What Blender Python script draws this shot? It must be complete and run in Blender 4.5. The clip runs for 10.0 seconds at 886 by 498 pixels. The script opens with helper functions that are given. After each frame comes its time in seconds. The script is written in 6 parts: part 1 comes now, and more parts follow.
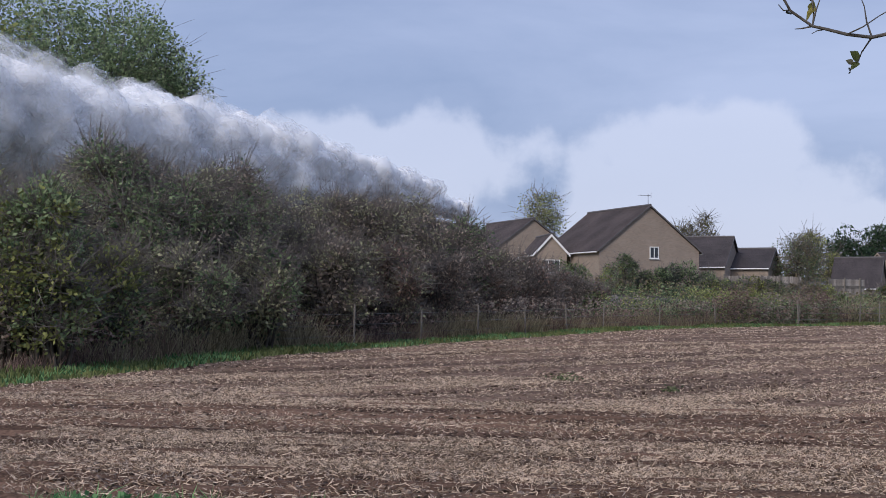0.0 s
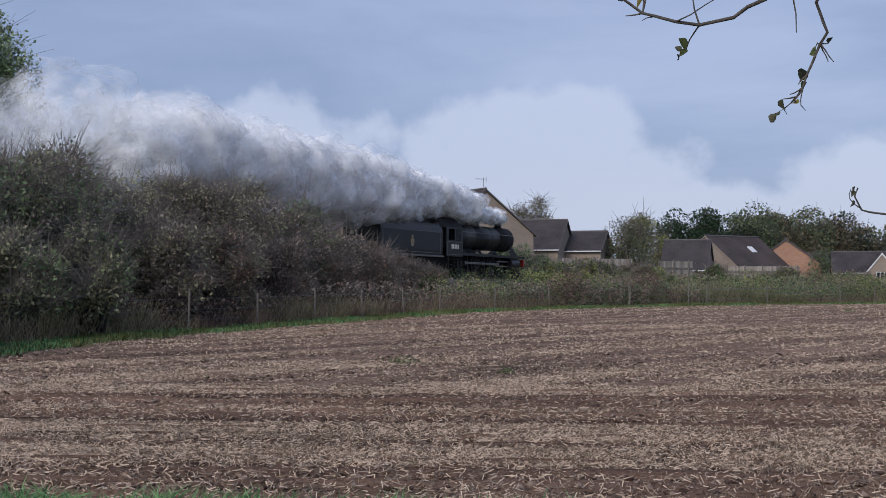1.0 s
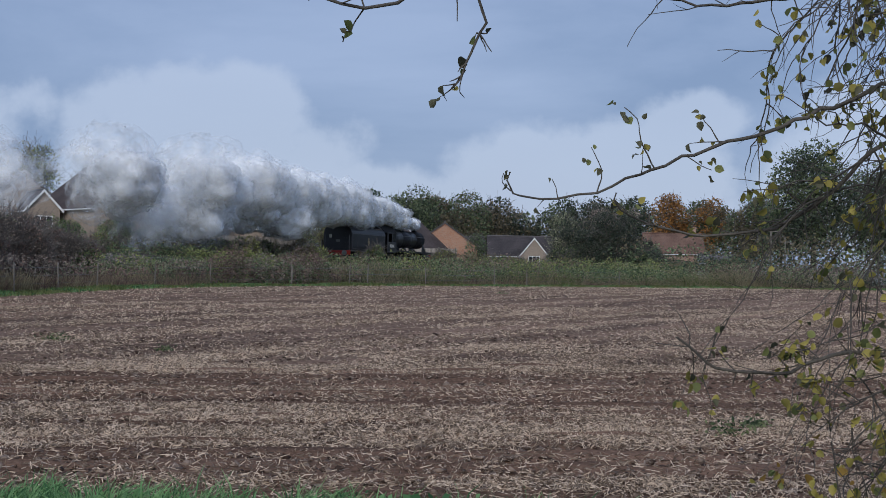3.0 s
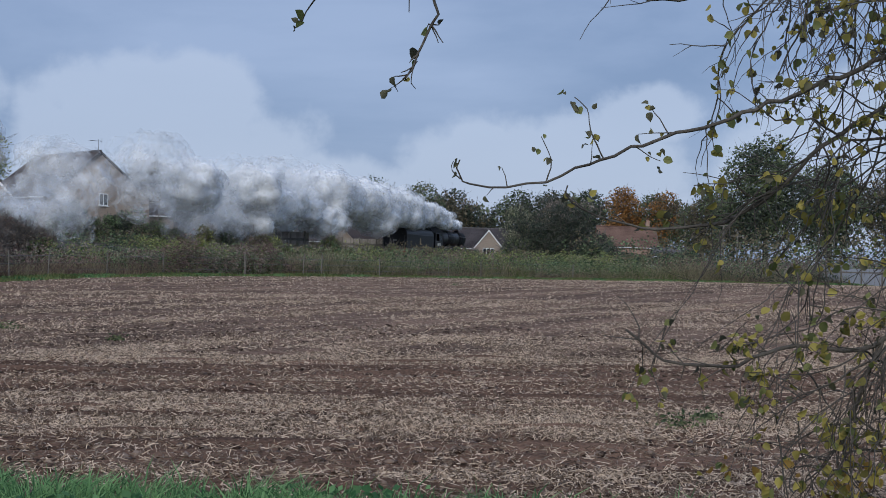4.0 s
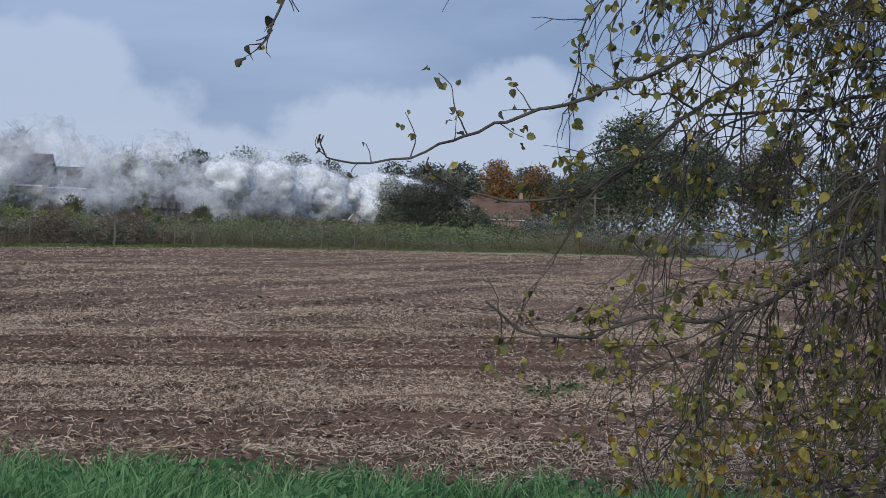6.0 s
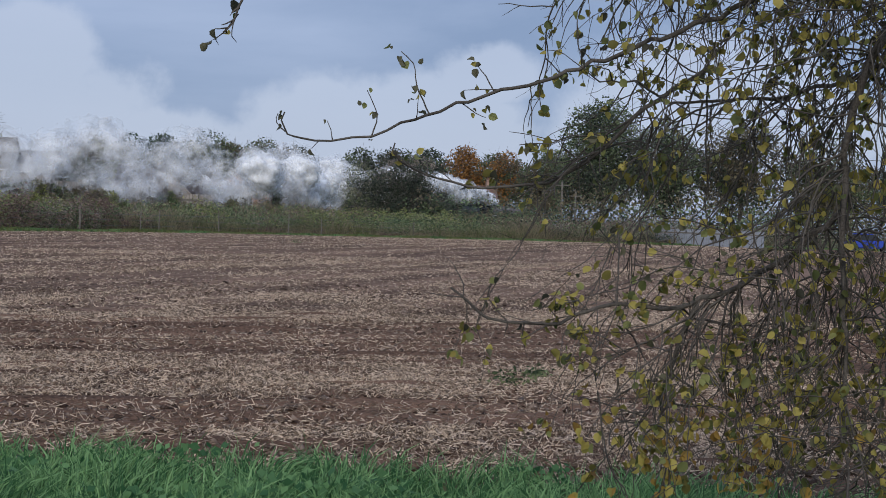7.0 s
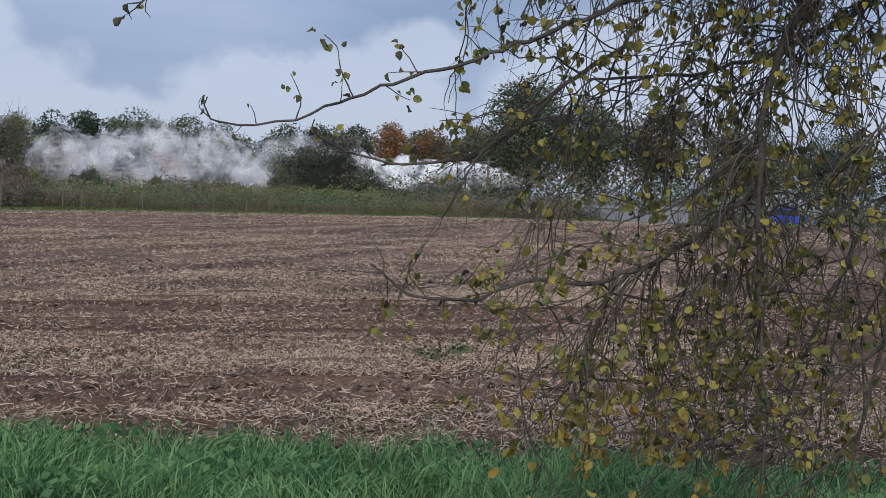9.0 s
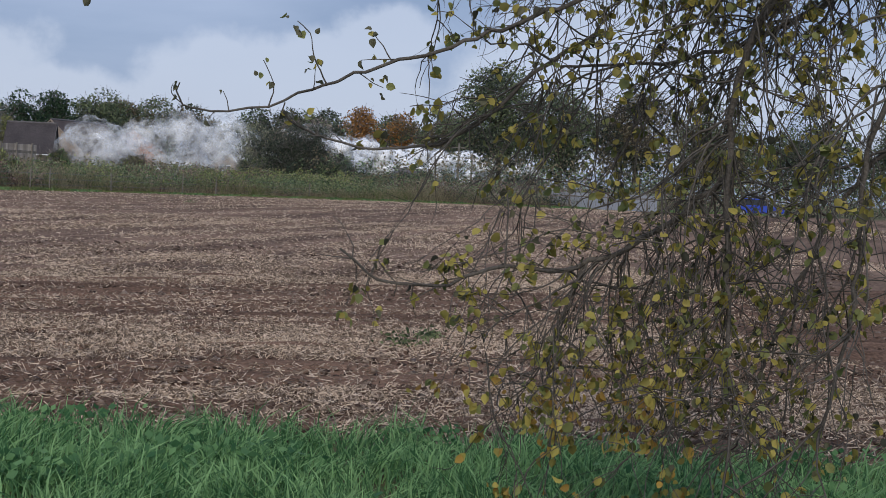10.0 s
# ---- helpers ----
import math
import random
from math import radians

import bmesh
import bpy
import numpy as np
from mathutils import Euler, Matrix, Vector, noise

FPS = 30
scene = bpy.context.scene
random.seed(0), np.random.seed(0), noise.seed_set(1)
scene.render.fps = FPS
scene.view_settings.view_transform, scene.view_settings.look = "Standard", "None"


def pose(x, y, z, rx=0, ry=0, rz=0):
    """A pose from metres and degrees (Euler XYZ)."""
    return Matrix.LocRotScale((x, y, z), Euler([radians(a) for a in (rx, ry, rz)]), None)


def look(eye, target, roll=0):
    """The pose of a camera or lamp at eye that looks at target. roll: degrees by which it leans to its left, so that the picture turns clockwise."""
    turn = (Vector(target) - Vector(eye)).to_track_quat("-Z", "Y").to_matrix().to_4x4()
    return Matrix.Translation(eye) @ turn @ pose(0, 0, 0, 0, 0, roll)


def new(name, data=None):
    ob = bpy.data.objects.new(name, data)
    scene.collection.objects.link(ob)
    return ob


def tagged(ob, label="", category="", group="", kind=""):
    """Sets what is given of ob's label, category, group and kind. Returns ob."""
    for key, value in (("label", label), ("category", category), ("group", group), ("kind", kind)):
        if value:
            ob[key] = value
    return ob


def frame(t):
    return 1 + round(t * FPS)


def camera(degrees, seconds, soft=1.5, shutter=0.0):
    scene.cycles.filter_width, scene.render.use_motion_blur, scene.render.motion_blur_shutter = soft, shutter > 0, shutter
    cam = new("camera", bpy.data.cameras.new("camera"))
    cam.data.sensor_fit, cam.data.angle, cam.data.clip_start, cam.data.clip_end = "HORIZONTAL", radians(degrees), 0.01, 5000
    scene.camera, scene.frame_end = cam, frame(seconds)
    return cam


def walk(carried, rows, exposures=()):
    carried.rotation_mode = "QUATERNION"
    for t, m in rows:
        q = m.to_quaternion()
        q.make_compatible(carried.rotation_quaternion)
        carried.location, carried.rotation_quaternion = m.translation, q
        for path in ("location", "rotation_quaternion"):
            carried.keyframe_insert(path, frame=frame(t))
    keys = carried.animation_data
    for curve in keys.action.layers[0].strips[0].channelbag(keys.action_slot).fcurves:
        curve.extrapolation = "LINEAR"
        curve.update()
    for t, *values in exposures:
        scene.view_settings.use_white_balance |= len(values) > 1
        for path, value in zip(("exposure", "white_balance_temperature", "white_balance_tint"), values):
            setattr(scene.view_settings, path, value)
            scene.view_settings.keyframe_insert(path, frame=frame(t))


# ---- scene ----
# cumulus seen near the horizon: bearing, height, half width and half height in degrees
HEAPS = [(-3.2, 4.0, 6.5, 4.0), (-2.2, 6.3, 3.6, 2.0), (-6.5, 3.4, 3.5, 2.6), (9.5, 3.4, 5.5, 2.4), (13.5, 3.6, 6.0, 3.3),
         (15.5, 5.6, 3.0, 1.7), (-20, 3.0, 8.0, 3.0), (4.5, 2.6, 5.0, 1.8), (24, 4, 8, 4), (40, 4, 9, 4), (-42, 4, 9, 4), (-19, 5.2, 11, 2.6), (-27, 4, 8, 4)]
cam = camera(33.57, 10.0, 0.75)


def aim(yaw, pitch, roll, x=0.0):
    """The pose of the camera at eye height, turned yaw degrees to the left and pitch degrees up."""
    a, b = radians(yaw), radians(pitch)
    eye = Vector((x, 0.0, 1.7))
    return look(eye, eye + Vector((-math.sin(a) * math.cos(b), math.cos(a) * math.cos(b), math.sin(b))) * 50, roll)


walk(cam, [
    (0.0, aim(13.42, 2.11, 0.30)), (0.5, aim(10.24, 1.77, 0.07)), (1.0, aim(7.05, 1.48, -0.11)),
    (1.5, aim(4.01, 1.19, -0.28)), (2.0, aim(0.02, 0.95, -0.21)), (2.5, aim(-3.85, 0.88, 0.36, 0.0)),
    (2.7, aim(-4.92, 0.83, 0.63, 0.003)), (4.0, aim(-7.82, 0.45, 1.45, 0.023)), (4.5, aim(-8.93, 0.28, 1.05, 0.035)),
    (5.0, aim(-10.44, -0.01, 0.89, 0.055)), (5.5, aim(-11.72, -0.29, 1.19, 0.07)), (6.0, aim(-12.74, -0.52, 1.72, 0.085)),
    (7.5, aim(-14.62, -1.24, 1.80, 0.095)), (8.0, aim(-15.33, -1.44, 1.64, 0.11)), (8.5, aim(-16.13, -1.68, 1.87, 0.118)),
    (9.0, aim(-16.92, -1.83, 1.82, 0.12)), (9.5, aim(-17.48, -2.07, 2.34, 0.12)), (10.0, aim(-18.14, -2.35, 2.56, 0.12)),
], [(0.0, 0.54, 6500, 15), (1.0, 0.40, 6420, 13), (2.5, 0.24, 6150, 9), (4.5, 0.20, 6080, 8), (6.0, 0.22, 6220, 9), (8.0, 0.31, 6430, 10), (10.0, 0.36, 6480, 10)])

# ---- light: an overcast autumn afternoon, broken cloud near the horizon ----
SUN_EL, SUN_AZ = radians(32), radians(200)
world = bpy.data.worlds.new("sky")
scene.world = world
world.use_nodes = True
wn, wl = world.node_tree.nodes, world.node_tree.links
wn.clear()


def wnode(kind, **values):
    n = wn.new(kind)
    for k, v in values.items():
        n.inputs[k].default_value = v
    return n


w_out = wn.new("ShaderNodeOutputWorld")
w_sky = wn.new("ShaderNodeTexSky")
w_sky.sky_type, w_sky.sun_disc = "NISHITA", False
w_sky.sun_elevation, w_sky.sun_rotation = SUN_EL, SUN_AZ
w_bg_sky = wnode("ShaderNodeBackground", Strength=0.1)
wl.new(w_sky.outputs[0], w_bg_sky.inputs[0])
w_co = wn.new("ShaderNodeTexCoord")
w_map = wn.new("ShaderNodeMapping")
w_map.inputs["Scale"].default_value = (1.0, 1.0, 3.2)
wl.new(w_co.outputs["Generated"], w_map.inputs["Vector"])
w_big = wnode("ShaderNodeTexNoise", Scale=3.2, Detail=9.0, Roughness=0.55, Distortion=0.3)
wl.new(w_map.outputs[0], w_big.inputs["Vector"])
w_fine = wnode("ShaderNodeTexNoise", Scale=17.0, Detail=8.0, Roughness=0.55)
wl.new(w_co.outputs["Generated"], w_fine.inputs["Vector"])
# grey-blue stratus, paler where the noise is high
w_ramp = wn.new("ShaderNodeValToRGB")
w_ramp.color_ramp.elements[0].position, w_ramp.color_ramp.elements[0].color = 0.36, (0.240, 0.322, 0.510, 1)
w_ramp.color_ramp.elements[1].position, w_ramp.color_ramp.elements[1].color = 0.68, (0.378, 0.460, 0.660, 1)
wl.new(w_big.outputs[0], w_ramp.inputs[0])


def wmath(op, a, b=None, c=None):
    n = wn.new("ShaderNodeMath")
    n.operation = op
    for k, v in enumerate((a, b, c)):
        if v is None:
            continue
        if isinstance(v, (int, float)):
            n.inputs[k].default_value = v
        else:
            wl.new(v, n.inputs[k])
    return n.outputs[0]


def heap(az, el, wide, high):
    """A heap of cumulus about a direction of the sky: one at its middle, nought past its rim."""
    a, e = radians(az), radians(el)
    sep = wn.new("ShaderNodeVectorMath")
    sep.operation = "SUBTRACT"
    sep.inputs[1].default_value = (math.sin(a) * math.cos(e), math.cos(a) * math.cos(e), math.sin(e))
    wl.new(w_co.outputs["Generated"], sep.inputs[0])
    sc = wn.new("ShaderNodeVectorMath")
    sc.operation = "MULTIPLY"
    sc.inputs[1].default_value = (1 / radians(wide), 1 / radians(wide), 1 / radians(high))
    wl.new(sep.outputs[0], sc.inputs[0])
    ln = wn.new("ShaderNodeVectorMath")
    ln.operation = "LENGTH"
    wl.new(sc.outputs[0], ln.inputs[0])
    return wmath("SUBTRACT", 1.0, ln.outputs["Value"])


w_heaps = None
for spec in HEAPS:
    one = heap(*spec)
    w_heaps = one if w_heaps is None else wmath("MAXIMUM", w_heaps, one)
w_edge = wmath("ADD", w_heaps, wmath("MULTIPLY", wmath("SUBTRACT", w_fine.outputs[0], 0.5), 1.35))
w_mask = wn.new("ShaderNodeMapRange")
w_mask.interpolation_type = "SMOOTHSTEP"
for k, v in (("From Min", 0.02), ("From Max", 0.34), ("To Min", 0.0), ("To Max", 0.78)):
    w_mask.inputs[k].default_value = v
wl.new(w_edge, w_mask.inputs["Value"])
w_mix = wn.new("ShaderNodeMix")
w_mix.data_type = "RGBA"
wl.new(w_mask.outputs[0], w_mix.inputs[0])
wl.new(w_ramp.outputs[0], w_mix.inputs[6])
w_mix.inputs[7].default_value = (0.530, 0.592, 0.750, 1)
w_bg_cloud = wnode("ShaderNodeBackground", Strength=0.79)
wl.new(w_mix.outputs[2], w_bg_cloud.inputs[0])
w_add = wn.new("ShaderNodeMixShader")
w_add.inputs[0].default_value = 0.9
wl.new(w_bg_sky.outputs[0], w_add.inputs[1])
wl.new(w_bg_cloud.outputs[0], w_add.inputs[2])
wl.new(w_add.outputs[0], w_out.inputs[0])

sun = new("sun", bpy.data.lights.new("sun", "SUN"))
sun.data.energy, sun.data.angle, sun.data.color = 1.5, radians(25), (1.0, 0.95, 0.88)
sun.matrix_world = look((0, 0, 60), (0 - 60 * math.sin(SUN_AZ) / math.tan(SUN_EL), -60 * math.cos(SUN_AZ) / math.tan(SUN_EL), 0))

scene.cycles.max_bounces, scene.cycles.diffuse_bounces = 12, 8

# ---- the lie of the land ----
T_X, T_Y, T_HEAD, T_CURVE = -9.77, 97.29, radians(24.3), 0.00161
FIELD_EDGE = [(-14.4, -40), (-14.4, 40), (-10.9, 60), (-8.2, 74.5), (-3, 85), (7, 96), (33, 110), (60, 118), (140, 132), (400, 150)]


def rail_z(s):
    s = max(-70.0, min(190.0, s))
    return 2.25 - 0.0149 * s + 0.00004 * s * s


def track(s, side=0.0):
    """A point s metres along the line, side metres to its right, with the heading there."""
    h = T_HEAD + T_CURVE * s
    m = T_HEAD + T_CURVE * s / 2
    return Vector((T_X + s * math.sin(m) + side * math.cos(h), T_Y + s * math.cos(m) - side * math.sin(h), rail_z(s))), h


def near_edge(x):
    return 9.75 - 0.26 * x - 0.026 * x * x if x > -4 else 10.37 - 0.03 * (x + 4)


def far_side(x, y):
    """Metres from the field's far and left margin, more than nought outside the field."""
    best, sign = 1e9, 1
    for (ax, ay), (bx, by) in zip(FIELD_EDGE, FIELD_EDGE[1:]):
        ux, uy = bx - ax, by - ay
        k = max(0.0, min(1.0, ((x - ax) * ux + (y - ay) * uy) / (ux * ux + uy * uy)))
        d = math.hypot(x - ax - k * ux, y - ay - k * uy)
        if d < best:
            best, sign = d, (1 if ux * (y - ay) - uy * (x - ax) > 0 else -1)
    return best * sign


TRACK_PTS = np.array([[*track(s)[0]] for s in range(-160, 261, 4)])


def ground_z(x, y):
    base = 0.005 * max(-20.0, min(y, 100.0))
    f = far_side(x, y)
    if f > 0:
        base += min(0.5, 0.04 * f)
        d = np.hypot(TRACK_PTS[:, 0] - x, TRACK_PTS[:, 1] - y)
        k = int(d.argmin())
        bank = TRACK_PTS[k, 2] - 0.62 - max(0.0, d[k] - 2.4) * 0.42
        far = 1.25 if d[k] < 30 or f > 60 else base
        if f > 18:
            base = max(base, min(1.25, base + (f - 18) * 0.05))
        base = max(base, bank)
    return base

# ---- materials ----


def material(name, colour, rough=0.8, metal=0.0, vary=0.25, scale=3.0, fine=40.0, bump=0.3, second=None, island=0.0, translucent=0.0, objects=0.0, spec=0.3, stretch=None, lay=3.0):
    """A surface whose colour wanders at two scales, with fine relief."""
    m = bpy.data.materials.new(name)
    m.use_nodes = True
    n, l = m.node_tree.nodes, m.node_tree.links
    b = n["Principled BSDF"]
    b.inputs["Roughness"].default_value, b.inputs["Metallic"].default_value = rough, metal
    b.inputs["Specular IOR Level"].default_value = spec
    co = n.new("ShaderNodeTexCoord")
    big = n.new("ShaderNodeTexNoise")
    big.inputs["Scale"].default_value, big.inputs["Detail"].default_value = scale, 5
    small = n.new("ShaderNodeTexNoise")
    small.inputs["Scale"].default_value, small.inputs["Detail"].default_value = fine, 4
    for t in (big, small):
        l.new(co.outputs["Object"], t.inputs["Vector"])
    if stretch:
        mp = n.new("ShaderNodeMapping")
        mp.vector_type = "TEXTURE"
        mp.inputs["Scale"].default_value = stretch
        mp.inputs["Rotation"].default_value = (0, 0, radians(lay))
        l.new(co.outputs["Object"], mp.inputs["Vector"])
        l.new(mp.outputs[0], big.inputs["Vector"])
    ramp = n.new("ShaderNodeValToRGB")
    dark = [c * (1 - vary) for c in colour]
    light = list(second) if second else [min(1, c * (1 + vary)) for c in colour]
    ramp.color_ramp.elements[0].position, ramp.color_ramp.elements[0].color = 0.32, (*dark, 1)
    ramp.color_ramp.elements[1].position, ramp.color_ramp.elements[1].color = 0.68, (*light, 1)
    mix = n.new("ShaderNodeMath")
    mix.operation = "MULTIPLY_ADD"
    l.new(small.outputs[0], mix.inputs[0])
    mix.inputs[1].default_value = 0.45
    half = n.new("ShaderNodeMath")
    half.operation = "MULTIPLY_ADD"
    l.new(big.outputs[0], half.inputs[0])
    half.inputs[1].default_value, half.inputs[2].default_value = 0.55, 0.0
    l.new(half.outputs[0], mix.inputs[2])
    fac = mix.outputs[0]
    for amount, kind, sock in ((island, "ShaderNodeNewGeometry", "Random Per Island"), (objects, "ShaderNodeObjectInfo", "Random")):
        if amount:
            g = n.new(kind)
            a = n.new("ShaderNodeMath")
            a.operation = "MULTIPLY_ADD"
            l.new(g.outputs[sock], a.inputs[0])
            a.inputs[1].default_value = amount
            sub = n.new("ShaderNodeMath")
            sub.operation = "ADD"
            l.new(fac, sub.inputs[0])
            sub.inputs[1].default_value = -amount / 2
            l.new(sub.outputs[0], a.inputs[2])
            fac = a.outputs[0]
    l.new(fac, ramp.inputs[0])
    l.new(ramp.outputs[0], b.inputs["Base Color"])
    if bump:
        bp = n.new("ShaderNodeBump")
        bp.inputs["Strength"].default_value, bp.inputs["Distance"].default_value = bump, 0.02
        l.new(small.outputs[0], bp.inputs["Height"])
        l.new(bp.outputs[0], b.inputs["Normal"])
    if translucent:
        tr = n.new("ShaderNodeBsdfTranslucent")
        l.new(ramp.outputs[0], tr.inputs[0])
        ms = n.new("ShaderNodeMixShader")
        ms.inputs[0].default_value = translucent
        l.new(b.outputs[0], ms.inputs[1])
        l.new(tr.outputs[0], ms.inputs[2])
        l.new(ms.outputs[0], n["Material Output"].inputs["Surface"])
    return m


def leaf_material(name, dark, light):
    return material(name, dark, rough=0.6, second=light, vary=0.0, scale=0.7, fine=6, bump=0, island=0.6, translucent=0.45)


M_SOIL = material("ploughed soil", (0.105, 0.056, 0.038), 0.95, vary=0.8, scale=1.0, fine=20, bump=1.0, spec=0.08, second=(0.285, 0.172, 0.116), stretch=(9.0, 0.9, 1.0))
M_SOILROWS = material("soil in drilled rows", (0.115, 0.066, 0.046), 0.95, vary=0.75, scale=1.0, fine=8, bump=1.0, spec=0.08, second=(0.360, 0.235, 0.168), stretch=(14.0, 1.1, 1.0), lay=56.0)
M_TURF = material("rough turf", (0.075, 0.088, 0.035), 0.95, vary=0.35, scale=0.4, fine=6, bump=0.8, second=(0.17, 0.155, 0.075))
M_STRAW = material("cut straw", (0.27, 0.195, 0.14), 0.8, second=(0.68, 0.53, 0.40), vary=0.45, scale=0.3, fine=3, bump=0, island=0.6)
M_CLOD = material("soil clods", (0.090, 0.054, 0.038), 0.95, vary=0.4, scale=2, fine=30, bump=0.5, second=(0.27, 0.20, 0.155), island=0.5)
M_GRASS = leaf_material("lush verge grass", (0.060, 0.160, 0.060), (0.320, 0.530, 0.225))
M_DOCK = leaf_material("verge weeds", (0.060, 0.160, 0.065), (0.200, 0.370, 0.150))
M_MARGIN = leaf_material("short margin grass", (0.12, 0.16, 0.055), (0.30, 0.34, 0.13))
M_DRY = leaf_material("dry grass", (0.20, 0.17, 0.105), (0.54, 0.47, 0.31))
M_BRAMBLE = leaf_material("bramble leaves", (0.060, 0.090, 0.042), (0.270, 0.310, 0.145))
M_RUSSET = leaf_material("russet stems", (0.135, 0.088, 0.078), (0.400, 0.280, 0.225))
M_HAW = leaf_material("hawthorn leaves", (0.140, 0.148, 0.098), (0.480, 0.475, 0.295))
M_HAWGREEN = leaf_material("ivy green leaves", (0.080, 0.125, 0.068), (0.300, 0.385, 0.195))
M_HAWBROWN = leaf_material("browning hawthorn leaves", (0.185, 0.150, 0.128), (0.500, 0.415, 0.335))
M_WILLOW = leaf_material("willow leaves", (0.130, 0.195, 0.095), (0.390, 0.480, 0.250))
M_YELLOW = leaf_material("yellowing leaves", (0.150, 0.175, 0.060), (0.440, 0.460, 0.165))
M_BIRCH = leaf_material("pale birch leaves", (0.12, 0.12, 0.05), (0.33, 0.30, 0.15))
M_GREENTREE = leaf_material("dull green leaves", (0.088, 0.118, 0.066), (0.235, 0.275, 0.145))
M_DARKTREE = leaf_material("dark leaves", (0.044, 0.058, 0.044), (0.120, 0.142, 0.096))
M_BROWNTREE = leaf_material("olive brown leaves", (0.125, 0.105, 0.070), (0.290, 0.240, 0.145))
M_ORANGE = leaf_material("orange autumn leaves", (0.24, 0.115, 0.04), (0.52, 0.27, 0.09))
M_CONIFER = leaf_material("conifer sprays", (0.026, 0.052, 0.032), (0.085, 0.135, 0.07))
M_FIELDMAPLE = leaf_material("maple leaves", (0.200, 0.175, 0.045), (0.56, 0.46, 0.12))
M_BARK = material("grey brown bark", (0.060, 0.050, 0.042), 0.9, vary=0.4, scale=4, fine=50, bump=0.6, second=(0.13, 0.115, 0.095))
M_TWIG = material("dark twigs", (0.105, 0.092, 0.085), 0.85, vary=0.3, scale=4, fine=60, bump=0.2, second=(0.27, 0.24, 0.215))
M_POST = material("weathered post wood", (0.16, 0.14, 0.12), 0.9, vary=0.35, scale=3, fine=40, bump=0.5, second=(0.27, 0.245, 0.21))
M_WIRE = material("galvanised wire", (0.25, 0.25, 0.25), 0.5, 0.7, bump=0)
M_BALLAST = material("track ballast", (0.12, 0.105, 0.095), 0.95, vary=0.45, scale=4, fine=26, bump=0.9, second=(0.25, 0.22, 0.20))
M_STEEL = material("rail steel", (0.16, 0.12, 0.10), 0.45, 0.7, vary=0.3, bump=0.1)
M_SLEEPER = material("concrete sleeper", (0.24, 0.225, 0.20), 0.9, bump=0.3)


# ---- mesh helpers ----


def mesh_np(name, verts, faces, mat, smooth=False):
    """A mesh from arrays of corners and of faces that all have as many sides."""
    verts, faces = np.asarray(verts, np.float32), np.asarray(faces, np.int32)
    me = bpy.data.meshes.new(name)
    k = faces.shape[1]
    me.vertices.add(len(verts))
    me.vertices.foreach_set("co", verts.ravel())
    me.loops.add(faces.size)
    me.loops.foreach_set("vertex_index", faces.ravel())
    me.polygons.add(len(faces))
    me.polygons.foreach_set("loop_start", np.arange(0, faces.size, k, dtype=np.int32))
    me.polygons.foreach_set("loop_total", np.full(len(faces), k, np.int32))
    if smooth:
        me.polygons.foreach_set("use_smooth", np.ones(len(faces), bool))
    me.materials.append(mat)
    me.update(calc_edges=True)
    return me


def child(name, me, parent, label="", m=None):
    ob = new(name, me)
    ob.parent = parent
    if m is not None:
        ob.matrix_local = m
    if label:
        ob["label"] = label
    return ob


def part(name, bm, mat, parent, label="", smooth=False):
    me = bpy.data.meshes.new(name)
    bmesh.ops.recalc_face_normals(bm, faces=bm.faces)
    if smooth:
        for f in bm.faces:
            f.smooth = True
    bm.to_mesh(me)
    bm.free()
    me.materials.append(mat)
    return child(name, me, parent, label)


def thing(name, label, category, group="", m=None, kind=""):
    ob = new(name)
    ob.empty_display_size = 0.2
    if m is not None:
        ob.matrix_world = m
    return tagged(ob, label, category, group, kind)


def box(bm, x0, x1, y0, y1, z0, z1, bevel=0.0):
    r = bmesh.ops.create_cube(bm, size=1.0, matrix=Matrix.LocRotScale(((x0 + x1) / 2, (y0 + y1) / 2, (z0 + z1) / 2), None, (x1 - x0, y1 - y0, z1 - z0)))
    if bevel:
        es = list({e for v in r["verts"] for e in v.link_edges})
        bmesh.ops.bevel(bm, geom=es, offset=bevel, segments=2, affect="EDGES", profile=0.5)
    return bm


def rod(bm, a, b, r0, r1=None, sides=10, caps=True):
    a, b = Vector(a), Vector(b)
    d = b - a
    q = d.to_track_quat("Z", "Y").to_matrix().to_4x4()
    bmesh.ops.create_cone(bm, cap_ends=caps, segments=sides, radius1=r0, radius2=r0 if r1 is None else r1, depth=d.length, matrix=Matrix.Translation((a + b) / 2) @ q)
    return bm


def prism(bm, outline, y0, y1):
    """A solid with the outline in x and z, from y0 to y1."""
    a = [bm.verts.new((x, y0, z)) for x, z in outline]
    b = [bm.verts.new((x, y1, z)) for x, z in outline]
    bm.faces.new(a), bm.faces.new(b[::-1])
    for k in range(len(a)):
        bm.faces.new((a[k - 1], a[k], b[k], b[k - 1]))
    return bm


def unit(rng, n):
    v = rng.normal(size=(n, 3))
    return v / np.linalg.norm(v, axis=1)[:, None]


